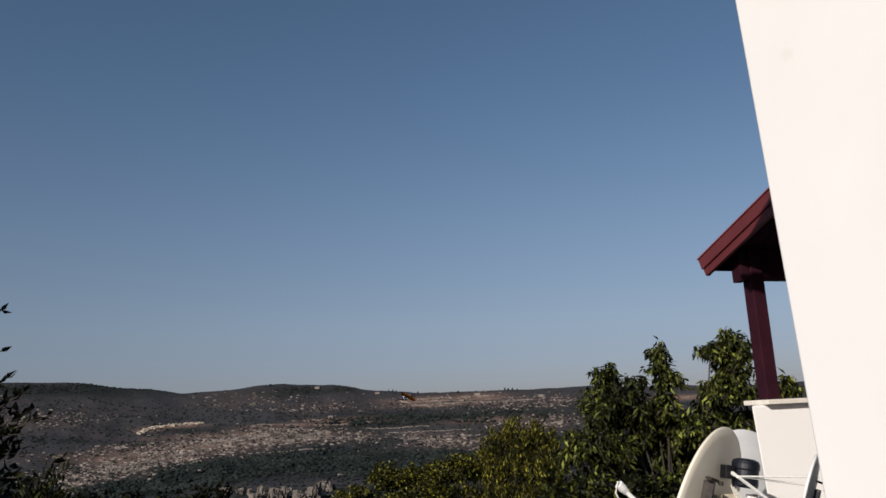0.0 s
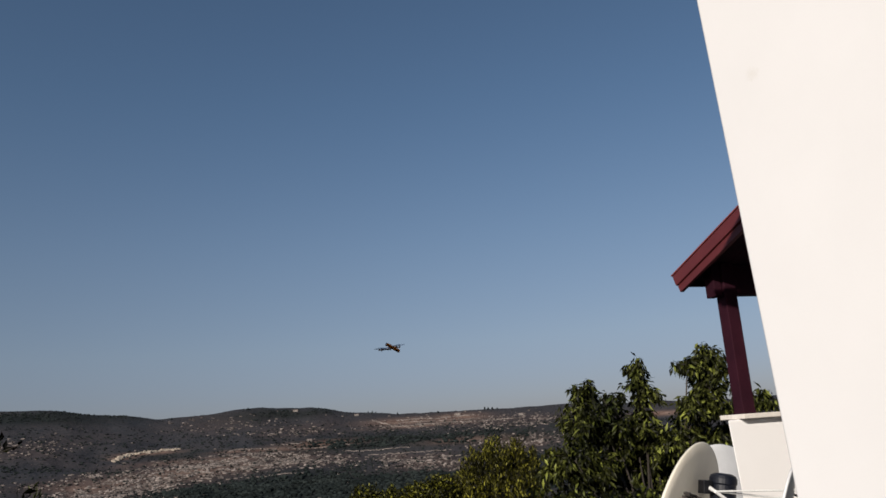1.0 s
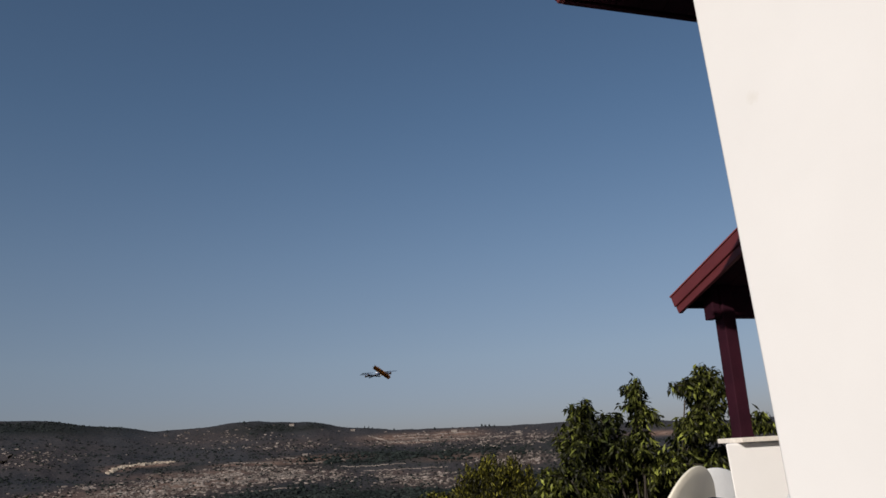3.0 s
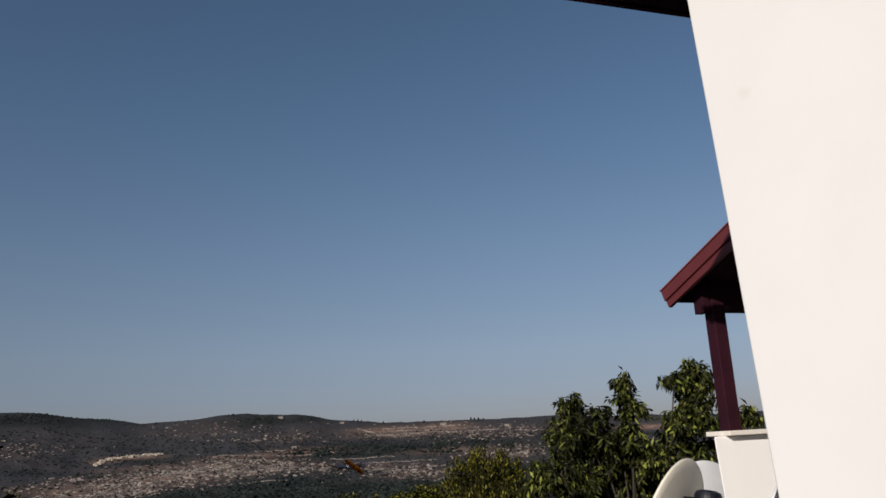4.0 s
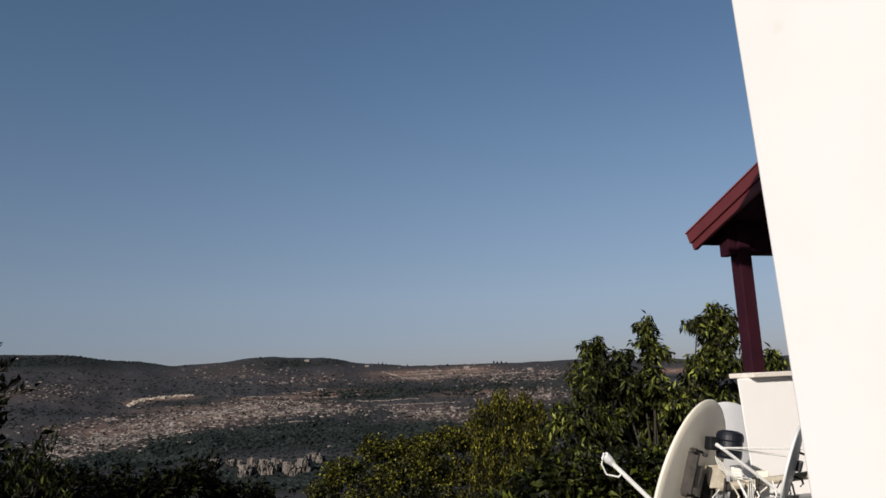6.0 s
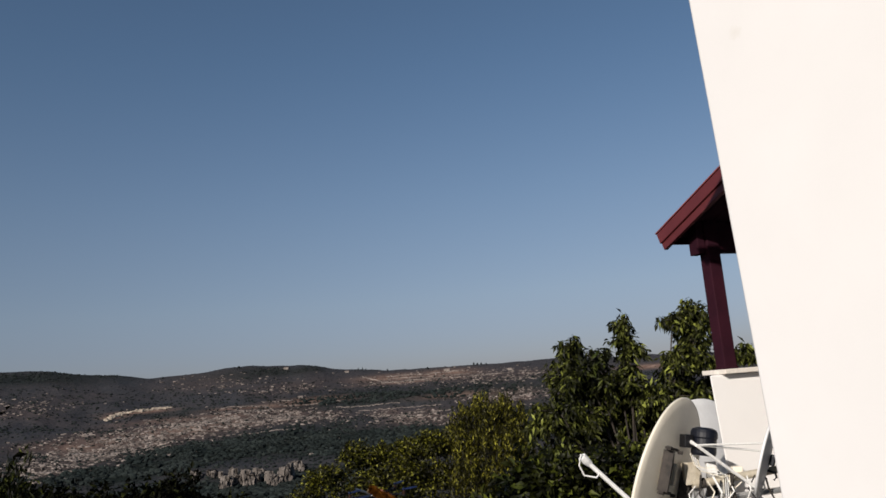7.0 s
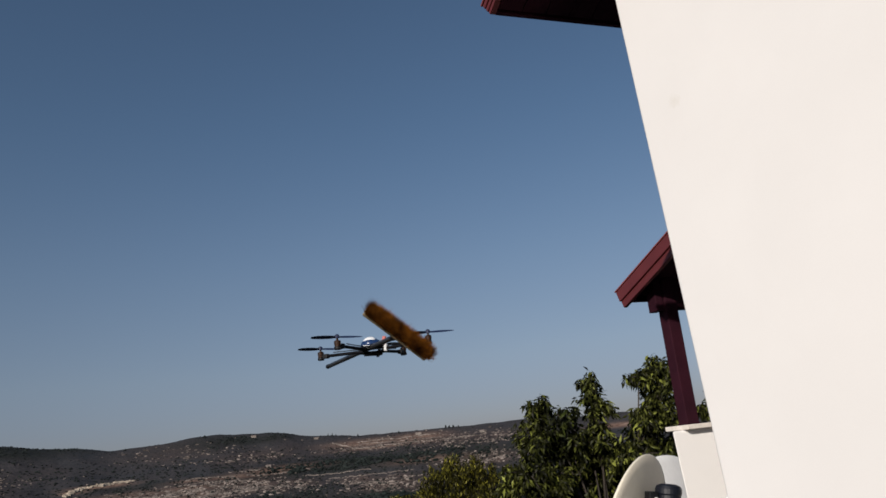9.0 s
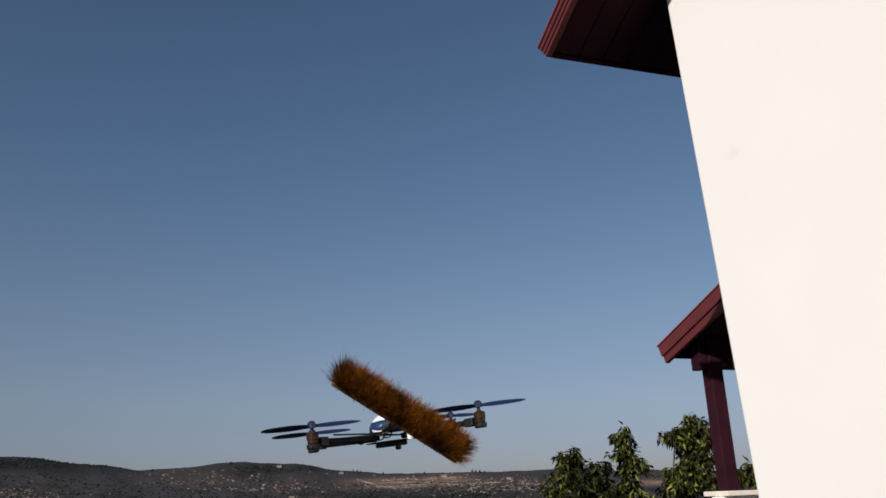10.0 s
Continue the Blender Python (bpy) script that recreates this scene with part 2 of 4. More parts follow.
def box(x0, x1, y0, y1, z0, z1, bevel=0.0, bm=None):
    bm = bm or bmesh.new()
    vs = [bm.verts.new((x, y, z)) for z in (z0, z1) for y in (y0, y1) for x in (x0, x1)]
    fs = [bm.faces.new([vs[i] for i in f]) for f in ((0, 2, 3, 1), (4, 5, 7, 6), (0, 1, 5, 4), (2, 6, 7, 3), (0, 4, 6, 2), (1, 3, 7, 5))]
    if bevel:
        bmesh.ops.bevel(bm, geom=list({e for f in fs for e in f.edges}), offset=bevel, segments=2, affect="EDGES", profile=0.5)
    return bm


def prism(outline, x0, x1, bevel=0.0):
    """An outline of (y, z) drawn out along x."""
    bm = bmesh.new()
    a = [bm.verts.new((x0, y, z)) for y, z in outline]
    b = [bm.verts.new((x1, y, z)) for y, z in outline]
    n = len(a)
    bm.faces.new(a)
    bm.faces.new(b[::-1])
    for i in range(n):
        bm.faces.new((a[i], b[i], b[(i + 1) % n], a[(i + 1) % n]))
    bmesh.ops.recalc_face_normals(bm, faces=bm.faces)
    if bevel:
        bmesh.ops.bevel(bm, geom=bm.edges[:], offset=bevel, segments=2, affect="EDGES", profile=0.5)
    return bm


def tube(points, radii, sides=8, bm=None, caps=True):
    """A round bar through the points; radii: one number or one a point."""
    bm = bm or bmesh.new()
    pts = [Vector(p) for p in points]
    if not isinstance(radii, (list, tuple)):
        radii = [radii] * len(pts)
    rings = []
    ref = Vector((0.31, 0.17, 0.93))
    for i, p in enumerate(pts):
        d = (pts[min(i + 1, len(pts) - 1)] - pts[max(i - 1, 0)]).normalized()
        a = d.cross(ref).normalized() if abs(d.dot(ref)) < 0.97 else d.cross(Vector((1, 0, 0))).normalized()
        b = d.cross(a)
        rings.append([bm.verts.new(p + (a * math.cos(k * math.tau / sides) + b * math.sin(k * math.tau / sides)) * radii[i]) for k in range(sides)])
    for r, s in zip(rings, rings[1:]):
        for k in range(sides):
            bm.faces.new((r[k], r[(k + 1) % sides], s[(k + 1) % sides], s[k]))
    if caps:
        bm.faces.new(rings[0][::-1])
        bm.faces.new(rings[-1])
    return bm


def lathe(profile, sides=32, bm=None):
    """A profile of (radius, z) turned round the z axis."""
    bm = bm or bmesh.new()
    rings = []
    for r, z in profile:
        if r < 1e-6:
            rings.append([bm.verts.new((0, 0, z))])
        else:
            rings.append([bm.verts.new((r * math.cos(k * math.tau / sides), r * math.sin(k * math.tau / sides), z)) for k in range(sides)])
    for a, b in zip(rings, rings[1:]):
        for k in range(sides):
            q = (k + 1) % sides
            if len(a) == 1 and len(b) > 1:
                bm.faces.new((a[0], b[q], b[k]))
            elif len(b) == 1 and len(a) > 1:
                bm.faces.new((a[k], a[q], b[0]))
            elif len(a) > 1:
                bm.faces.new((a[k], a[q], b[q], b[k]))
    bmesh.ops.recalc_face_normals(bm, faces=bm.faces)
    return bm


def along(d, at=(0, 0, 0)):
    """The pose at a place whose z axis points along d."""
    return Matrix.Translation(at) @ Vector(d).to_track_quat("Z", "Y").to_matrix().to_4x4()


# ---- the ground: one sheet from the garden over the valley to the far ridge ----
RIDGE = ((-180, 0.5), (-60, 2.6), (-40, 3.2), (-29, 3.62), (-25.4, 3.52), (-21, 3.0), (-18, 2.62), (-15.5, 2.72), (-12.2, 3.02), (-8.2, 2.84), (-4.5, 2.25), (-1, 1.95),
         (1.5, 1.9), (4, 1.85), (7, 1.82), (10, 1.85), (15, 1.6), (22, 1.3), (40, 1.5), (60, 1.0), (180, 0.5))


def along_table(table, x):
    for (a, va), (b, vb) in zip(table, table[1:]):
        if x <= b:
            k = max(0.0, (x - a) / (b - a))
            k = k * k * (3 - 2 * k)
            return va + (vb - va) * k
    return table[-1][1]


# height angle against distance on the far side of the valley
RISE = ((0.0, -9.5), (0.16, -5.6), (0.22, -4.9), (0.30, -3.7), (0.42, -2.6), (0.6, -1.2), (0.8, 0.5), (1.0, 2.0))
FOOT, TOP = 620.0, 1650.0


def height(az, r):
    """Height of the ground at a heading (degrees from +y) and a distance."""
    x, y = r * math.sin(radians(az)), r * math.cos(radians(az))
    near = -1.75 - 0.02 * r if r < 6 else -1.87 - 0.30 * (r - 6) + 0.00021 * (r - 6) ** 2
    if r < 60:
        return near + 0.15 * noise.noise((x * 0.2, y * 0.2, 0))
    far_s = (r - FOOT) / (TOP - FOOT)
    top = along_table(RIDGE, az)
    if far_s <= 0:
        foot = r * math.tan(radians(-9.5))
        k = min(1.0, (r - 60) / 300.0)
        k = k * k * (3 - 2 * k)
        return near * (1 - k) + min(foot, -40) * k if r < 360 else foot
    if far_s <= 1:
        el = along_table(RISE, far_s)
        el += (top - 2.0) * far_s ** 1.6
        wob = noise.noise((x * 0.0045, y * 0.0045, 3)) * 0.55 + noise.noise((x * 0.013, y * 0.013, 7)) * 0.28 + noise.noise((x * 0.04, y * 0.04, 9)) * 0.10
        el += wob * math.sin(math.pi * min(far_s, 1.0)) ** 0.7
        el += (noise.noise((x * 0.03, y * 0.03, 5)) * 0.05) * far_s
        return r * math.tan(radians(el))
    crest = TOP * math.tan(radians(top))
    k = min(1.0, (r - TOP) / 1200.0)
    return crest * (1 - k) ** 2 - 60 * k


def el_of(az, r):
    return math.degrees(math.atan2(height(az, r), r))


# patches of bare stone, wood and cut earth on the far side: heading, height angle, half sizes, strength
STONY = ((-25, -2.8, 2.6, 0.6, 0.8), (-22, -2.1, 2.6, 0.6, 0.95), (-19, -1.5, 2.6, 0.65, 1.0), (-16, -1.05, 2.6, 0.6, 1.0), (-13, -0.75, 2.6, 0.55, 1.0), (-10, -0.65, 2.6, 0.5, 0.9), (-7, -0.9, 2.2, 0.4, 0.6),
         (-24.5, -1.2, 2.5, 0.25, 0.6), (-22.3, -0.8, 1.2, 0.2, 0.5), (0.3, -1.55, 2.4, 0.42, 0.8), (-2.0, -1.05, 1.2, 0.25, 0.6), (2.5, -1.9, 2.0, 0.3, 0.7), (0.8, 1.2, 5.0, 0.38, 0.45), (6.5, 0.9, 4, 0.45, 0.5),
         (-14, 2.0, 3.2, 0.45, 0.3), (-9, 1.3, 3, 0.35, 0.35), (6.8, -0.55, 2.6, 0.5, 0.75), (-27, 1.2, 4, 0.5, 0.3))
WOODED = ((-15, -2.75, 4.5, 0.62, 1.0), (-9, -2.5, 5, 0.75, 1.0), (-20, -3.5, 5, 0.5, 1.0), (-1, -3.0, 8, 0.8, 1.0), (-14, -5.6, 14, 0.9, 1.0), (-4, 0.1, 6, 0.45, 0.6), (4, 0.0, 6, 0.5, 0.6), (-25, 3.1, 7, 0.40, 0.7),
          (-9.5, 2.5, 4, 0.35, 0.6), (-28, -3.2, 4, 0.9, 0.6), (10, -2.5, 6, 1.2, 0.5), (-17, 0.1, 2.5, 0.25, 0.4))
EARTH = ((-19.0, 0.40, 1.6, 0.10, 1.0), (-20.5, 0.20, 0.7, 0.10, 0.9), (-7.9, 0.02, 2.2, 0.06, 0.8), (-12.2, 0.12, 1.9, 0.07, 0.7), (-1.4, 1.45, 2.2, 0.20, 0.75), (2.4, 1.42, 1.9, 0.24, 0.75), (0.3, 1.02, 3.4, 0.05, 0.6), (-7.0, 0.30, 2.6, 0.16, 0.75), (-10.5, 0.10, 2.6, 0.14, 0.6), (-16.5, -1.0, 3.6, 0.22, 0.5), (3.0, -0.2, 2.4, 0.18, 0.5), (-22.5, -1.5, 2.0, 0.22, 0.5),
         (-17.5, -0.35, 2.6, 0.16, 0.45), (-13, -0.35, 2.5, 0.14, 0.45), (-22, -1.3, 2.4, 0.3, 0.3), (17.0, 0.70, 1.8, 0.14, 1.0))


def patch(table, az, el):
    v = 0.0
    for a, e, da, de, s in table:
        q = ((az - a) / da) ** 2 + ((el - e) / de) ** 2
        if q < 4:
            v = max(v, s * min(1.0, math.exp(-q * 0.8) * 1.25))
    return v


def build_ground():
    azs = [-180 + 5 * i for i in range(28)] + [-40 + 0.14 * i for i in range(470)] + [26 + 4 * i for i in range(39)]
    rs = [0.0] + [1.2 * 1.22 ** i for i in range(27)]
    rs = [r for r in rs if r < 300] + [330, 420, 520]
    rs += [FOOT + (TOP - FOOT) * i / 230 for i in range(231)] + [1700, 1800, 2000, 2400, 3000, 3900, 4900]
    verts, cover = [], []
    for r in rs:
        for az in azs:
            z = height(az, r)
            verts.append((r * math.sin(radians(az)), r * math.cos(radians(az)), z))
            if r > FOOT:
                el = math.degrees(math.atan2(z, r))
                j = noise.noise((verts[-1][0] * 0.01, verts[-1][1] * 0.01, 2)) * 0.35
                cover.append((patch(STONY, az, el + j * 0.6), patch(WOODED, az, el + j), patch(EARTH, az, el + j * 0.05), 1.0))
            else:
                cover.append((0.1, 0.95, 0.0, 1.0))
    n = len(azs)
    faces = []
    for i in range(len(rs) - 1):
        for k in range(n):
            q = (k + 1) % n
            faces.append((i * n + k, i * n + q, (i + 1) * n + q, (i + 1) * n + k))
    ob = mesh_part("ground", verts, faces, GROUND, smooth=True)
    col = ob.data.color_attributes.new("cover", "FLOAT_COLOR", "POINT")
    col.data.foreach_set("color", np.array(cover, dtype=np.float32).ravel())
    tagged(ob, "stony scrub hillside across a wooded valley", "hillside", kind="structure")
    return ob


build_ground()


def blob(rng, verts, faces, p, sx, sy, sz, rough=0.25):
    """A small uneven lump: a squashed, jittered icosahedron."""
    g = (1 + 5 ** 0.5) / 2
    base = [(-1, g, 0), (1, g, 0), (-1, -g, 0), (1, -g, 0), (0, -1, g), (0, 1, g), (0, -1, -g), (0, 1, -g), (g, 0, -1), (g, 0, 1), (-g, 0, -1), (-g, 0, 1)]
    tri = ((0, 11, 5), (0, 5, 1), (0, 1, 7), (0, 7, 10), (0, 10, 11), (1, 5, 9), (5, 11, 4), (11, 10, 2), (10, 7, 6), (7, 1, 8),
           (3, 9, 4), (3, 4, 2), (3, 2, 6), (3, 6, 8), (3, 8, 9), (4, 9, 5), (2, 4, 11), (6, 2, 10), (8, 6, 7), (9, 8, 1))
    o = len(verts)
    turn = rng.uniform(0, math.tau)
    c, s = math.cos(turn), math.sin(turn)
    for x, y, z in base:
        k = (1 + rng.uniform(-rough, rough)) / 1.9
        x, y = x * c - y * s, x * s + y * c
        verts.append((p[0] + x * k * sx, p[1] + y * k * sy, p[2] + z * k * sz))
    faces.extend((o + a, o + b, o + c2) for a, b, c2 in tri)


def build_hill_cover():
    """Scrub, trees and boulders strewn over the far side of the valley."""
    rng = random.Random(5)
    sv, sf, rv, rf = [], [], [], []
    n = 0
    while n < 22000:
        az, s = rng.uniform(-34, 20), rng.uniform(0.12, 1.0)
        r = FOOT + (TOP - FOOT) * s
        z = height(az, r)
        el = math.degrees(math.atan2(z, r))
        w, st = patch(WOODED, az, el), patch(STONY, az, el)
        clump = 0.5 + 0.9 * noise.noise((az * 0.9, el * 2.2, 4))
        if rng.random() < max(0.05, (0.20 + 0.80 * w) * clump * (1 - 0.6 * st)):
            k = rng.uniform(0.9, 2.7) * (1.25 if w > 0.5 else 0.7) * (0.55 if s > 0.9 else 1.0)
            p = (r * math.sin(radians(az)), r * math.cos(radians(az)), z + k * 0.35)
            blob(rng, sv, sf, p, k * rng.uniform(0.9, 1.5), k, k * rng.uniform(0.6, 0.95), 0.35)
            n += 1
    n = 0
    while n < 7200:
        az, s = rng.uniform(-33, 16), rng.uniform(0.2, 0.98)
        r = FOOT + (TOP - FOOT) * s
        z = height(az, r)
        el = math.degrees(math.atan2(z, r))
        heap = max(0.0, 0.45 + 1.1 * noise.noise((az * 1.6, el * 5.0, 8)))
        if rng.random() < 0.001 + patch(STONY, az, el) ** 1.5 * heap:
            k = rng.uniform(0.55, 1.7) ** 1.3
            blob(rng, rv, rf, (r * math.sin(radians(az)), r * math.cos(radians(az)), z + k * 0.1), k * rng.uniform(1.0, 2.1), k * 1.2, k * 0.75, 0.4)
            n += 1
    tagged(mesh_part("hill_scrub", sv, sf, SHRUB), "dark evergreen scrub strewn over the far slopes", "scrub", kind="stuff")
    tagged(mesh_part("hill_rocks", rv, rf, ROCK), "pale limestone boulders strewn over the far slopes", "rocks", kind="stuff")


build_hill_cover()


# ---- cliff, terrace walls and houses across the valley ----
def place_on(az, el):
    """The spot on the far slope that lies at a heading and a height angle."""
    best = min((abs(el_of(az, FOOT + (TOP - FOOT) * i / 400) - el), i) for i in range(20, 401))
    r = FOOT + (TOP - FOOT) * best[1] / 400
    return Vector((r * math.sin(radians(az)), r * math.cos(radians(az)), height(az, r)))


def build_cliff():
    """A broken band of upright limestone blocks."""
    rng = random.Random(31)
    t = thing("limestone_cliff", "pale upright limestone cliff above dark woodland", "cliff", kind="structure")
    az = -15.6
    while az < -8.2:
        w = rng.uniform(0.14, 0.42)
        tall = 1.05 if -13.6 < az < -11.2 else (1.0 if -10.6 < az < -8.9 else 0.35)
        if rng.random() < (1.0 if tall > 0.5 else 0.55):
            p = place_on(az, (-5.2 if tall > 0.5 else -4.3) + rng.uniform(-0.15, 0.15))
            r = p.length
            hgt = r * math.tan(radians(tall * rng.uniform(0.55, 1.1)))
            wide = r * math.tan(radians(w)) * 1.3
            bm = box(-wide / 2, wide / 2, -4, 6, -6, hgt)
            bmesh.ops.subdivide_edges(bm, edges=bm.edges[:], cuts=5, use_grid_fill=True)
            off = rng.uniform(0, 99)
            for v in bm.verts:
                q = v.co * 0.34
                v.co += Vector((noise.noise((q.x + off, q.y, q.z)), noise.noise((q.x, q.y + off, q.z)) * 1.6, noise.noise((q.x, q.y, q.z * 0.5 + off)) * 0.7)) * 1.3
                v.co += Vector((rng.gauss(0, 0.45), rng.gauss(0, 0.9), rng.gauss(0, 0.5)))
                if v.co.z > hgt * 0.7:
                    v.co.x *= rng.uniform(0.8, 1.0)
            part("rock", bm, CLIFF, t, m=Matrix.Translation(p) @ pose(0, 0, 0, 0, rng.uniform(-7, 7), -az + rng.uniform(-35, 35)))
        az += w * 0.8
    return t


build_cliff()


def terrace_wall(az0, az1, el0, el1, tall=1.6, mat=ROCK):
    """A dry-stone wall or track edge that follows the slope."""
    rng = random.Random(int(az0 * 100))
    n = max(4, int((az1 - az0) / 0.12))
    verts, faces = [], []
    a = place_on(az0, el0).length
    b = place_on(az1, el1).length
    for i in range(n + 1):
        az = az0 + (az1 - az0) * i / n
        r = a + (b - a) * i / n + rng.uniform(-2, 2)
        for dr, dz in ((-0.8, -1.0), (-0.6, tall * rng.uniform(0.5, 1.1)), (0.8, tall * rng.uniform(0.6, 1.0)), (1.0, -1.0)):
            q = r + dr
            verts.append((q * math.sin(radians(az)), q * math.cos(radians(az)), height(az, q) + dz))
    for i in range(n):
        for k in range(3):
            faces.append((i * 4 + k, i * 4 + k + 1, i * 4 + k + 5, i * 4 + k + 4))
    faces += [(0, 1, 2, 3), (n * 4 + 3, n * 4 + 2, n * 4 + 1, n * 4)]
    w = mesh_part("terrace_wall", verts, faces, mat)
    return tagged(w, "long pale dry-stone terrace wall on the hillside", "wall", kind="structure")


for row in ((-3.6, -2.2, 1.62, 1.15, 2.2), (-2.2, 3.6, 1.12, 1.05, 1.4), (-1.9, 0.8, 1.50, 1.46, 1.6), (-1.6, 1.0, 1.36, 1.30, 1.2), (0.9, 3.8, 1.45, 1.50, 1.8), (1.2, 4.2, 1.28, 1.24, 1.2),
            (4.2, 7.2, 1.10, 1.05, 1.2), (-9.6, -6.2, 0.10, 0.02, 1.2), (-6.4, -4.9, 0.35, -0.05, 1.4), (-13.6, -10.4, 0.16, 0.10, 1.3), (-10.8, -8.6, 0.38, 0.36, 1.0), (-13.5, -9.5, -0.15, -0.25, 0.9), (-5.8, -1.0, -0.35, -0.42, 0.7), (-4.0, 2.0, -0.75, -0.80, 0.7), (-12.5, -8.5, -1.75, -1.68, 1.2), (-6.2, -4.9, -1.9, -2.5, 1.2)):
    terrace_wall(*row)


def far_house(az, el, wide, tall, turn):
    p = place_on(az, el)
    wide, tall = wide * 1.2, tall * 0.62
    t = thing("far_house", "small pale stone house among scrub on the far hillside", "house", "houses on the far hillside", Matrix.Translation(p) @ pose(0, 0, 0, 0, 0, -az + turn))
    part("wall", box(-wide / 2, wide / 2, -3, 3, -2, tall, 0.1), HOUSE, t)
    part("roof", prism([(-3.4, tall), (3.4, tall), (3.2, tall + 0.5), (0, tall + 1.5), (-3.2, tall + 0.5)], -wide / 2 - 0.4, wide / 2 + 0.4), HOUSE_ROOF, t)
    for i in range(3):
        x = (i - 1) * wide * 0.3
        part("window", box(x - 0.45, x + 0.45, -3.06, -2.98, tall * 0.35, tall * 0.8), GLASS_FAR, t)


for row in ((-9.0, 2.62, 8, 3.0, -15), (-4.7, 2.05, 7, 2.8, 5), (-8.1, 0.5, 7, 3.4, 0), (2.6, 1.62, 10, 3.5, -10), (7.2, 1.3, 8, 3.2, -20)):
    far_house(*row)


def ridge_tree(az, tall, wide, seed):
    """A small tree that stands out on the skyline."""
    rng = random.Random(seed)
    p = place_on(az, el_of(az, TOP * 0.985))
    tall, wide = tall * 0.62, wide * 0.85
    t = thing("far_tree", "small dark tree standing on the far ridge", "tree", "trees on the far ridge", Matrix.Translation(p))
    part("trunk", tube([(0, 0, -0.6), (0.1, 0, tall * 0.6)], [0.25, 0.12], 6), BARK, t)
    verts, faces = [], []
    for i in range(16):
        k = rng.uniform(0.25, 1.0)
        w = wide * (1.15 - k) * 0.55
        blob(rng, verts, faces, (rng.gauss(0, w * 0.5), rng.gauss(0, w * 0.5), tall * k), wide * rng.uniform(0.16, 0.34), wide * 0.25, wide * rng.uniform(0.16, 0.30), 0.4)
    mesh_part("crown", verts, faces, SHRUB, t)


for i, (az, tall, wide) in enumerate(((-3.85, 8.0, 3.6), (-3.55, 9.0, 3.4), (-3.3, 6.5, 3.2), (-1.75, 7.0, 5.0), (4.6, 7.0, 5.5), (4.85, 6.0, 5.0), (5.15, 7.5, 5.2), (5.5, 6.0, 4.6), (1.2, 6.0, 6.0), (-12.3, 6.0, 6.0), (-17.4, 5.5, 5.0))):
    ridge_tree(az, tall, wide, 200 + i)


def build_outcrop():
    """A bright shelf of quarried stone on the hillside."""
    rng = random.Random(77)
    t = thing("stone_outcrop", "bright pale stone shelf cut into the hillside", "outcrop", kind="structure")
    for i in range(64):
        k = i / 63
        az = -21.0 + 4.3 * k
        el = 0.02 + 0.42 * min(1.0, k / 0.3) + 0.12 * k
        el += rng.gauss(0, 0.035)
        if k > 0.3 and rng.random() < 0.38:
            continue
        p = place_on(az, el)
        wide, tall = rng.uniform(3.0, 9.5), rng.uniform(0.5, 1.6) * (1.7 if k < 0.25 else (1.0 if k < 0.75 else 0.6))
        bm = box(-wide / 2, wide / 2, -1.5 - rng.uniform(0, 4), 5, -2, tall)
        bmesh.ops.subdivide_edges(bm, edges=bm.edges[:], cuts=1, use_grid_fill=True)
        for v in bm.verts:
            v.co += Vector((rng.gauss(0, 0.3), rng.gauss(0, 0.3), rng.gauss(0, 0.35)))
        part("rock", bm, PALE, t, m=Matrix.Translation(p) @ pose(0, 0, 0, 0, rng.uniform(-6, 6), -az + rng.uniform(-25, 25)))


build_outcrop()

# ---- the house: u runs along its outer edge, v away from the viewer ----
H = pose(0, 0, 0, 0, 0, 15.417)
MAIN_TAN, PORCH_TAN = 0.40, 0.335


def slab(name, corners_low, corners_high, mat, parent=None, label=""):
    """A wall of eight corners: four below, four above, in the same order."""
    bm = bmesh.new()
    a = [bm.verts.new(p) for p in corners_low]
    b = [bm.verts.new(p) for p in corners_high]
    bm.faces.new(a[::-1])
    bm.faces.new(b)
    for i in range(4):
        bm.faces.new((a[i], a[(i + 1) % 4], b[(i + 1) % 4], b[i]))
    bmesh.ops.recalc_face_normals(bm, faces=bm.faces)
    bmesh.ops.bevel(bm, geom=bm.edges[:], offset=0.012, segments=2, affect="EDGES", profile=0.5)
    return part(name, bm, mat, parent, label, H)


def wall_u(z):
    return 2.2315 - 0.0300 * z


def wall_v(z):
    return 2.6373 + 0.0136 * z


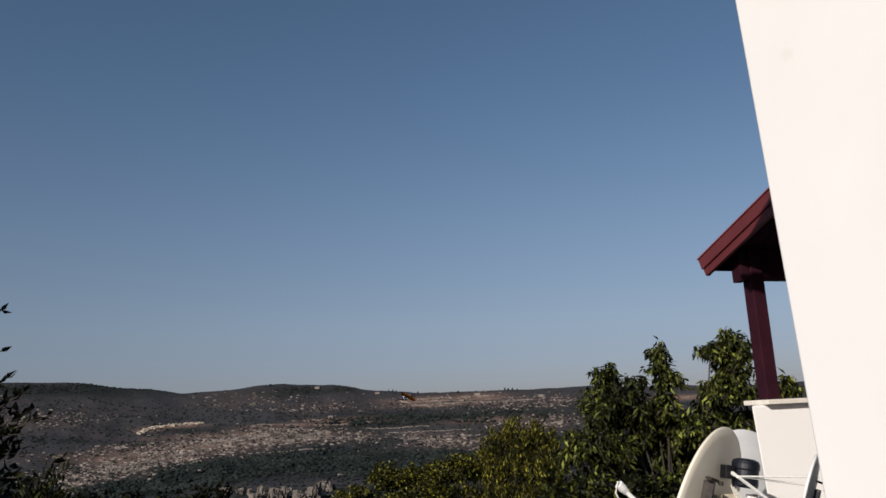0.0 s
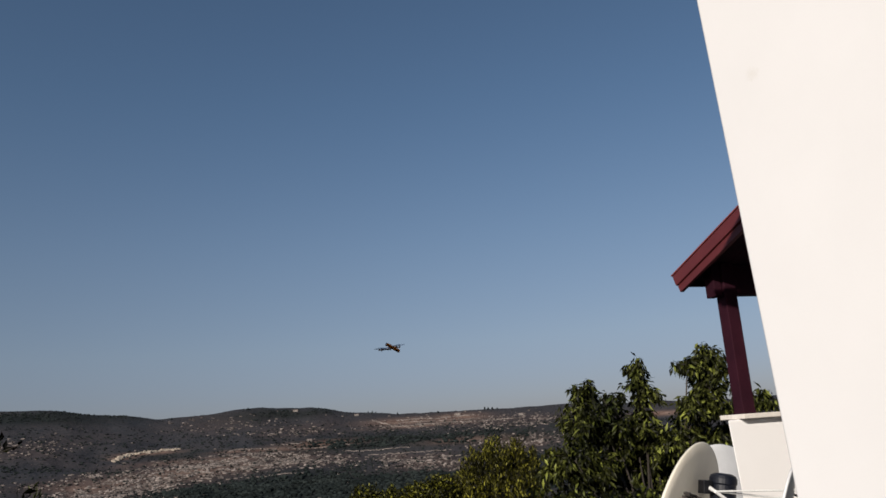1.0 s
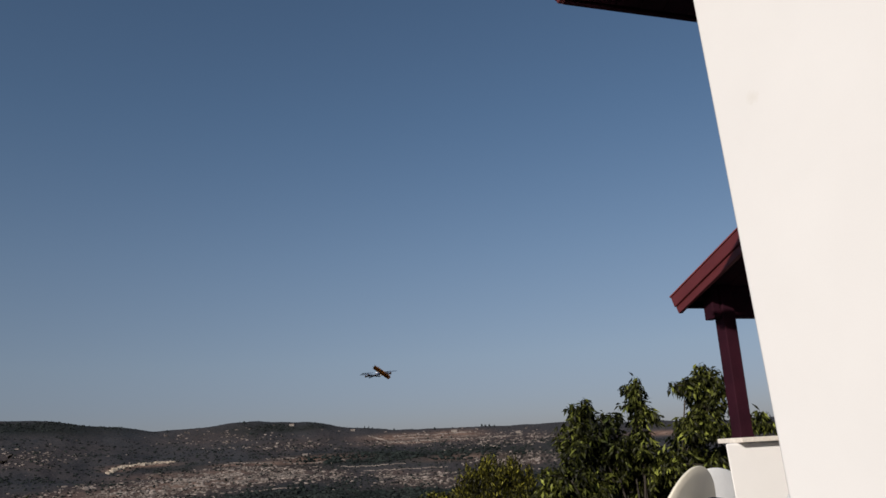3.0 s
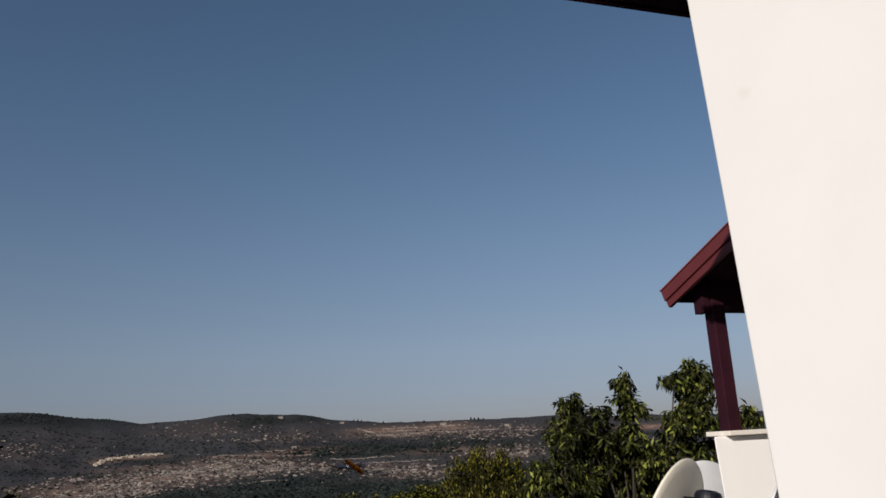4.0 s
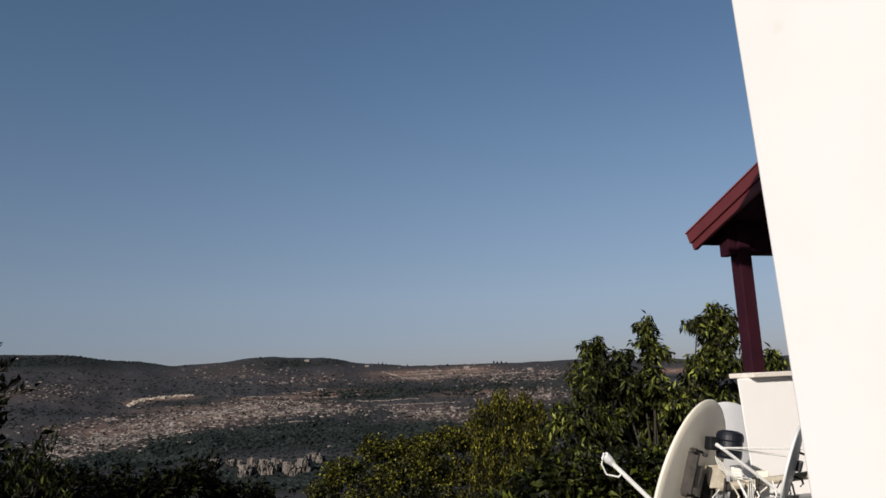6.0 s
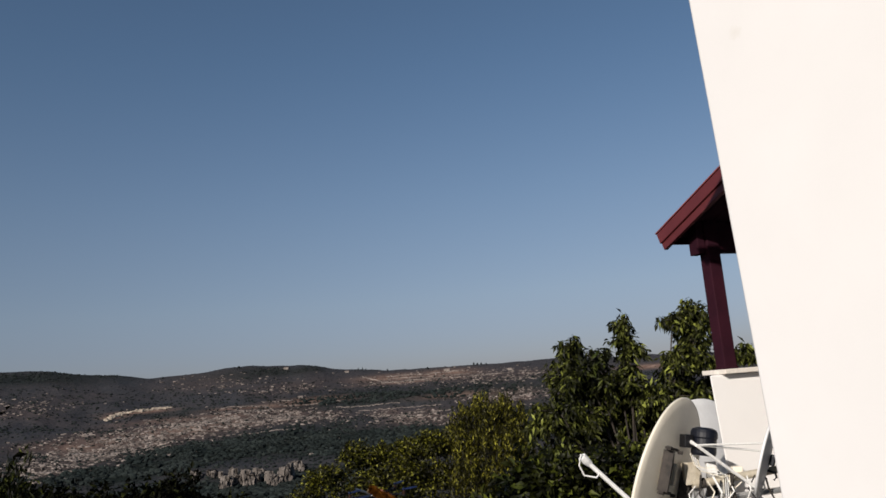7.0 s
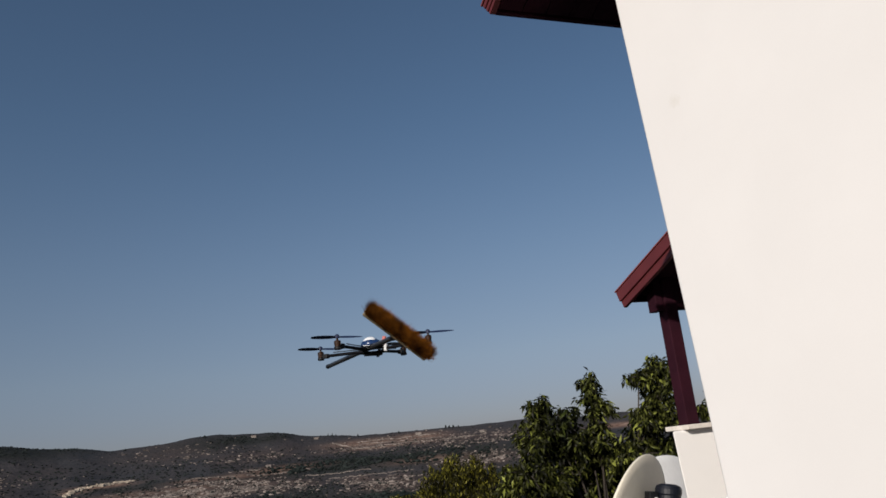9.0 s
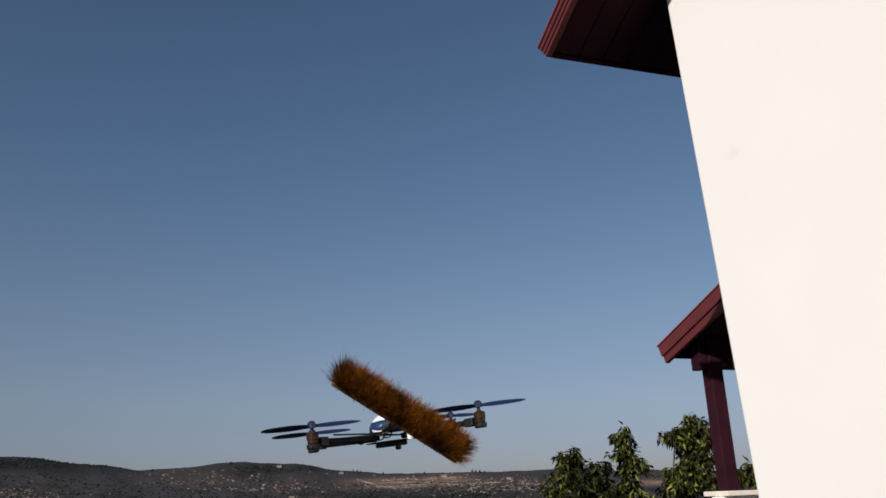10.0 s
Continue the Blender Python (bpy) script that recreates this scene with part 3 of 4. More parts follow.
def build_house():
    z0, z1 = -5.0, 2.38
    w = slab("wall_side", [(wall_u(z0), -7, z0), (wall_u(z0) + 0.3, -7, z0), (wall_u(z0) + 0.3, wall_v(z0), z0), (wall_u(z0), wall_v(z0), z0)],
             [(wall_u(2.35), -7, 6.2), (wall_u(2.35) + 0.3, -7, 6.2), (wall_u(2.35) + 0.3, wall_v(z1), z1 - 0.01), (wall_u(2.35), wall_v(z1), z1 - 0.01)], WALL)
    tagged(w, "white rendered side wall of the house", "wall", kind="structure")
    f = slab("wall_end", [(wall_u(z0) + 0.302, wall_v(z0) - 0.3, z0), (9, wall_v(z0) - 0.3, z0), (9, wall_v(z0), z0), (wall_u(z0) + 0.302, wall_v(z0), z0)],
             [(wall_u(z1) + 0.302, wall_v(z1) - 0.3, z1), (9, wall_v(z1) - 0.3, z1), (9, wall_v(z1), z1), (wall_u(z1) + 0.302, wall_v(z1), z1)], PLASTER)
    tagged(f, "white rendered end wall of the house", "wall", kind="structure")
    b = slab("wall_back", [(2.6, -7.3, z0), (9, -7.3, z0), (9, -7.0, z0), (2.6, -7.0, z0)], [(2.6, -7.3, 6.2), (9, -7.3, 6.2), (9, -7.0, 6.2), (2.6, -7.0, 6.2)], PLASTER)
    tagged(b, "white rendered rear wall of the house", "wall", kind="structure")
    s = slab("wall_far_side", [(9.0, -7.3, z0), (9.3, -7.3, z0), (9.3, 5.2, z0), (9.0, 5.2, z0)], [(9.0, -7.3, 2.0), (9.3, -7.3, 2.0), (9.3, 5.2, 0.9), (9.0, 5.2, 0.9)], PLASTER)
    tagged(s, "white rendered far side wall of the house", "wall", kind="structure")


build_house()


def roof(name, label, u0, u1, v_eave, z_eave, v_top, tan, deep, bands, lift=0.012):
    """A single-pitch timber roof: boarded underside, sheeted top, banded fascias; z_eave is the lower edge of its end."""
    t = thing(name, label, "roof", kind="structure")
    ang = math.atan(tan)
    cs, sn = math.cos(ang), math.sin(ang)

    def at(s, n):           # s up the slope from the eave, n square to it
        return (v_eave - s * cs - n * sn * -1, z_eave + s * sn + n * cs)
    length = (v_eave - v_top) / cs
    # underside boards
    count = int((u1 - u0 - 0.06) / 0.14)
    wide = (u1 - u0 - 0.06) / count
    for i in range(count):
        a = u0 + 0.04 + i * wide
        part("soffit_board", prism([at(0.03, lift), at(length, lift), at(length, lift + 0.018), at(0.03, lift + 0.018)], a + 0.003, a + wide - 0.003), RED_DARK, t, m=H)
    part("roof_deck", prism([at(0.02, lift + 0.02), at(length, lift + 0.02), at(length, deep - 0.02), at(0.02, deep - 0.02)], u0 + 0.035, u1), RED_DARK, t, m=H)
    # stepped rake boards along the open side
    n0 = 0.0
    for k, (tall, proud) in enumerate(bands):
        part("rake_board", prism([at(-0.004 * k, n0 + 0.001), at(length, n0 + 0.001), at(length, n0 + tall), at(-0.004 * k - 0.006, n0 + tall)], u0 - proud, u0 + 0.034, 0.004), RED, t, m=H)
        low = max(n0, lift * 0.5)
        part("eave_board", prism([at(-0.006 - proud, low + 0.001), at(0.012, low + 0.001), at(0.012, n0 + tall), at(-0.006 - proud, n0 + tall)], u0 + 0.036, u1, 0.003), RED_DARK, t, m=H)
        n0 += tall
    part("roof_sheet", prism([at(-0.022, deep + 0.002), at(length, deep + 0.002), at(length, deep + 0.014), at(-0.022, deep + 0.014)], u0 - 0.019, u1, 0.004), TILE, t, m=H)
    return t


roof("main_roof", "oxblood painted timber roof with a boarded overhang", 1.722, 9.4, 3.125, 2.213, -7.6, MAIN_TAN, 0.092, ((0.026, 0.0), (0.029, 0.006), (0.033, 0.013)))
roof("porch_roof", "oxblood painted timber porch roof with stepped rake boards", 3.71, 9.0, 5.31, 1.022, 2.95, PORCH_TAN, 0.158, ((0.062, 0.0), (0.092, 0.016)), 0.098)


def build_porch():
    p = thing("porch_frame", "dark oxblood timber post and beam on a white parapet", "porch")
    # post and beam share the dark red that holds the porch's shade
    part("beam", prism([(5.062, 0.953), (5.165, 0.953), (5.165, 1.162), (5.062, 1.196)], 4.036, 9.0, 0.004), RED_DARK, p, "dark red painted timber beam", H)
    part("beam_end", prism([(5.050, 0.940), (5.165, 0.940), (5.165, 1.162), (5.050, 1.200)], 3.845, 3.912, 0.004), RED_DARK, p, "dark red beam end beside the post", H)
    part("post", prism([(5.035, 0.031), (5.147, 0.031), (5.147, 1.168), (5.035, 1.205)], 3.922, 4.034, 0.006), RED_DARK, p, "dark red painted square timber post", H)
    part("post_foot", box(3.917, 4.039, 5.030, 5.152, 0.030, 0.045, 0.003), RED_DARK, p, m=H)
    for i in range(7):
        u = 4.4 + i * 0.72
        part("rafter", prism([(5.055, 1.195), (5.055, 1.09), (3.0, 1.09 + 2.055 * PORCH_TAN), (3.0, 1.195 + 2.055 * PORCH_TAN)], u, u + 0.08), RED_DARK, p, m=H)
    w = slab("parapet", [(3.89, 4.96, -3.2), (9, 4.96, -3.2), (9, 5.10, -3.2), (4.03, 5.10, -3.2)], [(3.714, 4.96, -0.008), (9, 4.96, -0.008), (9, 5.10, -0.008), (3.854, 5.10, -0.008)], PLASTER)
    tagged(w, "white rendered porch parapet", "parapet", kind="structure")
    c = part("parapet_cap", box(3.817, 9, 4.90, 5.19, -0.007, 0.029, 0.006), CAP, None, "", H)
    tagged(c, "pale stone coping slab on the parapet", "coping", kind="structure")
    fl = part("porch_floor", box(4.05, 9, wall_v(-1) + 0.01, 4.955, -1.15, -1.0), CAP, None, "", H)
    tagged(fl, "pale tiled porch floor", "floor", kind="structure")


build_porch()


# ---- satellite dishes beside the parapet ----
def dish_bowl(d, deep, thick=0.012, sides=56):
    """A shallow bowl, open towards +z, with a rolled rim."""
    r = d / 2
    prof = []
    for i in range(13):
        q = r * i / 12
        prof.append((q, deep * (q / r) ** 2))
    prof += [(r + 0.008, deep + 0.004), (r + 0.012, deep - 0.004), (r + 0.006, deep - 0.012)]
    for i in range(11, -1, -1):
        q = r * i / 12
        prof.append((q, deep * (q / r) ** 2 - thick))
    return lathe(prof, sides)


def ring(r, thick, z):
    """A rolled lip round the edge of a bowl."""
    return lathe([(r + thick * math.cos(k * math.pi / 4), z + thick * math.sin(k * math.pi / 4)) for k in range(9)], 56)


def big_dish(name, label, centre, facing, d, mat, arm=True):
    t = thing(name, label, "satellite dish", "satellite dishes beside the porch")
    m = along(facing, centre)
    part("bowl", dish_bowl(d, d * 0.065), mat, t, m=m, smooth=True)
    part("rim", ring(d / 2 + 0.003, 0.008, d * 0.065), RIM, t, "rolled grey rim", m, True)
    # mount on the back
    part("back_plate", box(-0.035, 0.035, -0.13, 0.13, -0.030, -0.013, 0.005), RUST, t, "rusty mounting plate", m)
    for s in (-1, 1):
        part("bracket_ear", box(s * 0.03 - 0.005, s * 0.03 + 0.005, -0.12, 0.12, -0.085, -0.031, 0.002), RUST, t, m=m)
        for q in (-0.09, 0.09):
            part("bolt", lathe([(0, -0.018), (0.012, -0.018), (0.012, 0), (0, 0)], 6), RUST, t, m=m @ pose(s * 0.022, q * 0.8, -0.032))
    part("pivot_bar", tube([(-0.06, 0.0, -0.07), (0.06, 0.0, -0.07)], 0.010), RUST, t, m=m)
    return t, m


def build_dishes():
    rm = (pose(0, 0, 0, 100.48, 2.63, -0.78)).to_3x3()
    right, up, ahead = rm @ Vector((1, 0, 0)), rm @ Vector((0, 1, 0)), rm @ Vector((0, 0, -1))
    c1 = Vector((1.700, 5.41, -0.700))
    sight = c1.normalized()
    side = (right - right.dot(sight) * sight).normalized()
    top = sight.cross(side) * -1
    top = -top if top.dot(up) < 0 else top
    n1 = (sight * 0.302 + (side * -0.933 + top * 0.36) * 0.953).normalized()
    t, m = big_dish("satellite_dish", "large grey satellite dish seen from behind beside the parapet", c1 - n1 * 0.10, n1, 1.18, DISH)
    # feed arm in front of the bowl, reaching out and up to the receiver
    foot = m @ Vector((0, 0, 0)) + Vector((0.06, 0.05, -0.53))
    tip = Vector((1.172, 5.38, -0.50))
    part("feed_arm", tube([foot, (Vector((1.434, 5.39, -0.775))), tip], 0.016), WHITE, t, "white enamelled feed arm")
    part("receiver", lathe([(0, -0.05), (0.022, -0.05), (0.03, -0.01), (0.03, 0.03), (0.0, 0.035)], 16), WHITE, t, "white receiver head", along((-0.6, -0.2, 0.6), tip))
    part("receiver_cable", tube([tip + Vector((0.01, 0, 0.02)), tip + Vector((-0.03, -0.03, 0.04)), tip + Vector((-0.05, -0.03, -0.03)), tip + Vector((-0.02, -0.02, -0.10)), tip + Vector((0.06, -0.02, -0.12)), tip + Vector((0.10, 0, -0.09))], 0.006, 6), WHITE, t)
    part("mast", tube([c1 + Vector((0.20, -0.10, -3.0)), c1 + Vector((0.20, -0.10, 0.06))], 0.035, 12), STEEL, t, "galvanised steel mast")
    part("mast_clamp", tube([c1 + Vector((0.04, -0.04, 0.0)), c1 + Vector((0.21, -0.10, -0.02))], 0.03, 8), RUST, t)

    c2 = Vector((2.225, 6.25, -0.835))
    n2 = (sight * 0.62 + (side * -0.96 + top * 0.28) * 0.78).normalized()
    t2, m2 = big_dish("satellite_dish", "pale grey satellite dish standing behind the parapet", c2 - n2 * 0.10, n2, 1.30, DISH_PALE)
    part("mast", tube([c2 + Vector((0.16, 0.0, -3.0)), c2 + Vector((0.16, 0.0, 0.05))], 0.03, 12), STEEL, t2, "galvanised steel mast")

    # third dish, edge-on, with its feed on three struts
    a, b = Vector((2.400, 5.2, -0.340)), Vector((2.215, 5.2, -0.800))
    c3 = (a + b) / 2 + Vector((0.05, 0, -0.01))
    long_way = (a - b).normalized()
    n3 = (Vector((-0.88, 0.47, 0)) - Vector((-0.88, 0.47, 0)).dot(long_way) * long_way).normalized()
    t3 = thing("satellite_dish", "small white satellite dish with its feed on struts", "satellite dish", "satellite dishes beside the porch")
    m3 = along(n3, c3)
    part("bowl", dish_bowl(0.50, 0.022, 0.01, 40), DISH_PALE, t3, m=m3, smooth=True)
    part("back_box", box(-0.03, 0.03, -0.035, 0.035, -0.045, -0.012, 0.006), NAVY, t3, "dark mounting box", m3)
    feed = Vector((1.825, 5.2, -0.405))
    knot = Vector((1.852, 5.10, -0.442))
    off = Vector((0.045, 0, -0.01))
    for q in (a.lerp(b, 0.27) + off + Vector((0, -0.06, 0)), a.lerp(b, 0.40) + off + Vector((0, 0.03, 0)), a.lerp(b, 0.93) + off):
        part("strut", tube([knot, q], 0.011 if q.z < -0.6 else 0.006, 8), WHITE, t3, "white enamelled strut")
    part("feed_clamp", box(-0.03, 0.035, -0.04, 0.04, -0.055, 0.03, 0.006), BLACK, t3, "black feed clamp", Matrix.Translation(feed) @ pose(0, 0, 0, 0, 8, 10))
    barrel = Vector((1.955, 5.22, -0.405))
    part("feed_horn", lathe([(0, -0.12), (0.075, -0.12), (0.082, -0.10), (0.082, -0.01), (0.088, 0.0), (0.088, 0.03), (0.078, 0.05), (0.05, 0.062), (0, 0.064)], 28), NAVY, t3, "dark navy barrel-shaped feed", Matrix.Translation(barrel) @ pose(0, 0, 0, 0, 10, 0), smooth=False)
    part("feed_neck", tube([feed, barrel], 0.022, 10), BLACK, t3)
    part("strut_knot", tube([feed + Vector((0.02, -0.03, -0.02)), knot], [0.014, 0.010], 8), WHITE, t3)

    # dark channel bolted to the back of the big dish
    low, high = Vector((1.615, 5.06, -0.72)), Vector((1.700, 5.07, -0.47))
    zl = (high - low).normalized()
    yl = (n1 - n1.dot(zl) * zl).normalized()
    mc = Matrix((zl.cross(yl) * -1, yl, zl)).transposed().to_4x4()
    mc.translation = (low + high) / 2
    part("mount_channel", box(-0.085, -0.062, -0.02, 0.05, -0.13, 0.13, 0.004), RUST, t, "dark steel mounting channel", mc)
    part("channel_flange", box(-0.059, 0.02, 0.005, 0.05, -0.10, 0.09, 0.004), TAN, t, "tan mounting flange", mc)
    part("channel_web", box(0.023, 0.06, -0.015, 0.05, -0.08, 0.06, 0.004), TAN, t, "tan painted web plate", mc)
    for z in (-0.14, 0.14):
        part("channel_arm", tube([mc @ Vector((-0.13, 0.02, z)), mc @ Vector((0.10, 0.02, z + 0.01))], 0.010, 8), RUST, t)
        for x in (-0.13, 0.10):
            part("bolt", lathe([(0, -0.014), (0.014, -0.014), (0.014, 0.014), (0, 0.014)], 6), RUST, t, m=mc @ pose(x, 0.0, z, 90))

    # bracketry, pale boxes and cables between the masts
    k = thing("antenna_bracket", "tangle of steel brackets, boxes and pale cables between the dishes", "bracket")
    part("cross_bar", tube([(1.84, 5.24, -0.706), (2.15, 5.25, -0.682), (2.55, 5.33, -0.66)], 0.026, 12), TAN, k, "tan painted steel cross bar")
    part("cross_bar", tube([(1.80, 5.30, -0.83), (2.55, 5.35, -0.80)], 0.020, 8), STEEL, k)
    part("switch_box", box(1.80, 1.90, 5.24, 5.30, -0.70, -0.565, 0.010), TAN, k, "weathered pale switch box")
    part("switch_box_lid", box(1.795, 1.905, 5.232, 5.239, -0.705, -0.56, 0.003), TAN, k)
    part("junction_box", box(2.145, 2.215, 5.28, 5.34, -0.70, -0.62, 0.010), DISH, k, "grey-green junction box")
    part("junction_box", box(1.965, 2.035, 5.27, 5.31, -0.675, -0.575, 0.006), WHITE, k, "pale junction box")
    part("bar_clamp", tube([(1.90, 5.24, -0.702), (1.925, 5.24, -0.700)], 0.034, 12), RUST, k)
    part("bar_clamp", tube([(2.09, 5.245, -0.687), (2.115, 5.245, -0.685)], 0.034, 12), RUST, k)
    part("stay", tube([(2.02, 5.22, -0.72), (2.03, 5.26, -1.6)], 0.015, 8), WHITE, k)
    part("stay", tube([(2.10, 5.22, -0.72), (2.16, 5.26, -1.6)], 0.012, 8), RUST, k)
    rng = random.Random(8)
    for i in range(4):
        s = i * 0.014
        part("cable", tube([(1.84 + s, 5.2, -0.50 - s), (1.85 + s, 5.18, -0.575 - s), (1.92 + s, 5.18, -0.60 - s), (1.99 + s, 5.18, -0.60 - s * 1.6), (2.04 + s, 5.2, -0.66), (2.03 + s, 5.2, -0.78), (1.99 + s, 5.22, -1.0)], 0.0032, 6), WHITE if i % 3 else DISH, k)
    for i in range(12):
        x0 = 1.84 + 0.045 * i
        pts = [(x0, 5.20 + rng.uniform(-0.03, 0.03), -0.64 - rng.uniform(0, 0.07))]
        for j in range(1, 7):
            pts.append((x0 + rng.uniform(-0.05, 0.05), 5.2 + rng.uniform(-0.05, 0.05), -0.66 - 0.10 * j))
        part("cable", tube(pts, rng.uniform(0.004, 0.008), 6), (WHITE, RUST, DISH, WHITE, BLACK)[i % 5], k)
    # hooks on the back of the small dish
    for q in (0.30, 0.62):
        h = a.lerp(b, q) + Vector((0.115, 0.02, -0.05))
        part("hook", tube([h + Vector((-0.05, 0, 0.02)), h, h + Vector((0.005, 0, -0.03)), h + Vector((-0.015, 0, -0.045))], 0.008, 6), BLACK, t3)


build_dishes()


# ---- plants ----
def leaf(verts, faces, p, d, n, long, wide, fold=0.25):
    """One folded leaf of four triangles, from p along d, its face towards n."""
    s = d.cross(n).normalized()
    n = s.cross(d)
    o = len(verts)
    mid, end = p + d * (long * 0.45), p + d * long - n * (long * 0.18)
    lift = n * (wide * fold)
    verts.extend((tuple(p), tuple(mid + s * wide * 0.5 + lift), tuple(mid), tuple(mid - s * wide * 0.5 + lift), tuple(end)))
    faces.extend(((o, o + 2, o + 1), (o, o + 3, o + 2), (o + 2, o + 4, o + 1), (o + 3, o + 4, o + 2)))


def rand_dir(rng):
    while True:
        v = Vector((rng.uniform(-1, 1), rng.uniform(-1, 1), rng.uniform(-1, 1)))
        if 0.05 < v.length < 1:
            return v.normalized()


def limbs(base, clumps, r0, rng):
    bm = bmesh.new()
    fork = base + Vector((0, 0, (min(c[0].z for c in clumps) - base.z) * 0.55))
    tube([base, base.lerp(fork, 0.5) + Vector((0.05, 0, 0)), fork], [r0, r0 * 0.8, r0 * 0.65], 9, bm)
    for c, rad, *_ in clumps:
        mid = fork.lerp(c, 0.5) + rand_dir(rng) * 0.12
        tube([fork, mid, c, c + Vector((rng.uniform(-.1, .1), 0, rad[2] * 0.7))], [r0 * 0.5, r0 * 0.32, r0 * 0.16, r0 * 0.05], 6, bm)
    return bm


def leafy_tree(name, label, category, base, clumps, mat, seed, r0=0.09, style="broad", size=1.0, dense=1.9, tuft=6):
    """clumps: centre, radii, number of twigs. Twigs spring from near each clump's heart and carry leaves at their ends."""
    rng = random.Random(seed)
    t = thing(name, label, category)
    part("trunk", limbs(Vector(base), clumps, r0, rng), BARK, t)
    verts, faces = [], []
    twigs = bmesh.new()
    for c, rad, count in clumps:
        heart = None
        for i in range(int(count * dense)):
            d = rand_dir(rng)
            if d.z < -0.3:
                d.z *= 0.4
                d.normalize()
            k = rng.uniform(0.3, 1.0) ** 0.6 * (rng.uniform(1.0, 1.5) if rng.random() < 0.3 else 1.0)
            p = c + Vector((d.x * rad[0], d.y * rad[1], d.z * rad[2])) * k
            # twigs gather in tufts with gaps between them
            if i % 4 == 3:
                p = c + Vector((d.x * rad[0], d.y * rad[1], d.z * rad[2])) * (k * 0.75)
            elif i % tuft == 0 or heart is None:
                heart = p
            else:
                p = heart + rand_dir(rng) * (min(rad) * rng.uniform(0.15, 0.42))
            out = (d + Vector((0, 0, 0.35)) + rand_dir(rng) * 0.5).normalized()
            if i % 6 == 0:
                tube([c.lerp(p, 0.2), p], [0.012 * size, 0.004 * size], 4, twigs)
            if style == "cluster":
                for j in range(7):
                    dd = (out * 0.40 + rand_dir(rng) * 0.60 + Vector((0, 0, -0.80))).normalized()
                    leaf(verts, faces, p + rand_dir(rng) * 0.06 * size, dd, (d * 0.5 + Vector((0, 0, 0.35)) + rand_dir(rng) * 0.8).normalized(), 0.17 * size * rng.uniform(0.55, 1.15), 0.047 * size, 0.12)
            elif style == "spray":
                for j in range(9):
                    q = p + Vector((0, 0, 1)) * (0.05 * size * j) + rand_dir(rng) * 0.05 * size
                    dd = (Vector((0, 0, 1.1)) + rand_dir(rng) * 0.75).normalized()
                    leaf(verts, faces, q, dd, rand_dir(rng), 0.115 * size, 0.030 * size)
            else:
                for j in range(7):
                    q = p + rand_dir(rng) * 0.10 * size
                    dd = (out + rand_dir(rng) * 0.9 + Vector((0, 0, -0.2))).normalized()
                    leaf(verts, faces, q, dd, (Vector((0, 0, 0.6)) + rand_dir(rng) * 0.9).normalized(), 0.11 * size * rng.uniform(0.6, 1.2), 0.06 * size)
    tagged(part("twigs", twigs, BARK, t), kind="stuff")
    mesh_part("crown", verts, faces, mat, t)
    return t


V = Vector
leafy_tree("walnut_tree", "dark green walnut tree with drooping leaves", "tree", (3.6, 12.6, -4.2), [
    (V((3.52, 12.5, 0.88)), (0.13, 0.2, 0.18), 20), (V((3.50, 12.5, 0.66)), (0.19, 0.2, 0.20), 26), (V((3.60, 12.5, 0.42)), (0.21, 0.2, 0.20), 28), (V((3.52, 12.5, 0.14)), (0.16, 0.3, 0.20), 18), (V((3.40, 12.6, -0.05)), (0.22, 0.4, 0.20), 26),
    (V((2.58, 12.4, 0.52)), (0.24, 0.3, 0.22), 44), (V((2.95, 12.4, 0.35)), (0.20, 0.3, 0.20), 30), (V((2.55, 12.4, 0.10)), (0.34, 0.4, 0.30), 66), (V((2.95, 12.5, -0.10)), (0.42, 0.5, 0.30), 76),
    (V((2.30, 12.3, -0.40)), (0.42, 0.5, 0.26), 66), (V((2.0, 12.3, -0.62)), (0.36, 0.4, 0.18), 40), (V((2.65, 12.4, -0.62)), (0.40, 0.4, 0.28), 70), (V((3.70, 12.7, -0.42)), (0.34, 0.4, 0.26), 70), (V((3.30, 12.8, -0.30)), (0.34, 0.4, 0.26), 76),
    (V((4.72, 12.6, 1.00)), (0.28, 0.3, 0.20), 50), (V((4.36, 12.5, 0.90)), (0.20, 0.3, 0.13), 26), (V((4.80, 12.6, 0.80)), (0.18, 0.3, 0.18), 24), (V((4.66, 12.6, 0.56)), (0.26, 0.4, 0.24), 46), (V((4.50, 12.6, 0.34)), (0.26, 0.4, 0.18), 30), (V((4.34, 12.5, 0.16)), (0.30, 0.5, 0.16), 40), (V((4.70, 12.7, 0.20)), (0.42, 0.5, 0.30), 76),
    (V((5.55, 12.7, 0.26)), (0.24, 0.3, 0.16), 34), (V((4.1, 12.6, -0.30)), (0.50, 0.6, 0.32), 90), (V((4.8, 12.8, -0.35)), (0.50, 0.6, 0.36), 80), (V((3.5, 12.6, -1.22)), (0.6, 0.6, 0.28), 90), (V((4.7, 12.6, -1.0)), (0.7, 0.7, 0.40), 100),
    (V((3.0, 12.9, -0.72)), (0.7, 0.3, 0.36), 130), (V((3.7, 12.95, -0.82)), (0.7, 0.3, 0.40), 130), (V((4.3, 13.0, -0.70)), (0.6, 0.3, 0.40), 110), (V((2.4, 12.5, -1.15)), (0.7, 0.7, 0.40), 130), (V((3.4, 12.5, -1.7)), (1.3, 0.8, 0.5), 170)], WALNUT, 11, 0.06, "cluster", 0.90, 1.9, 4)
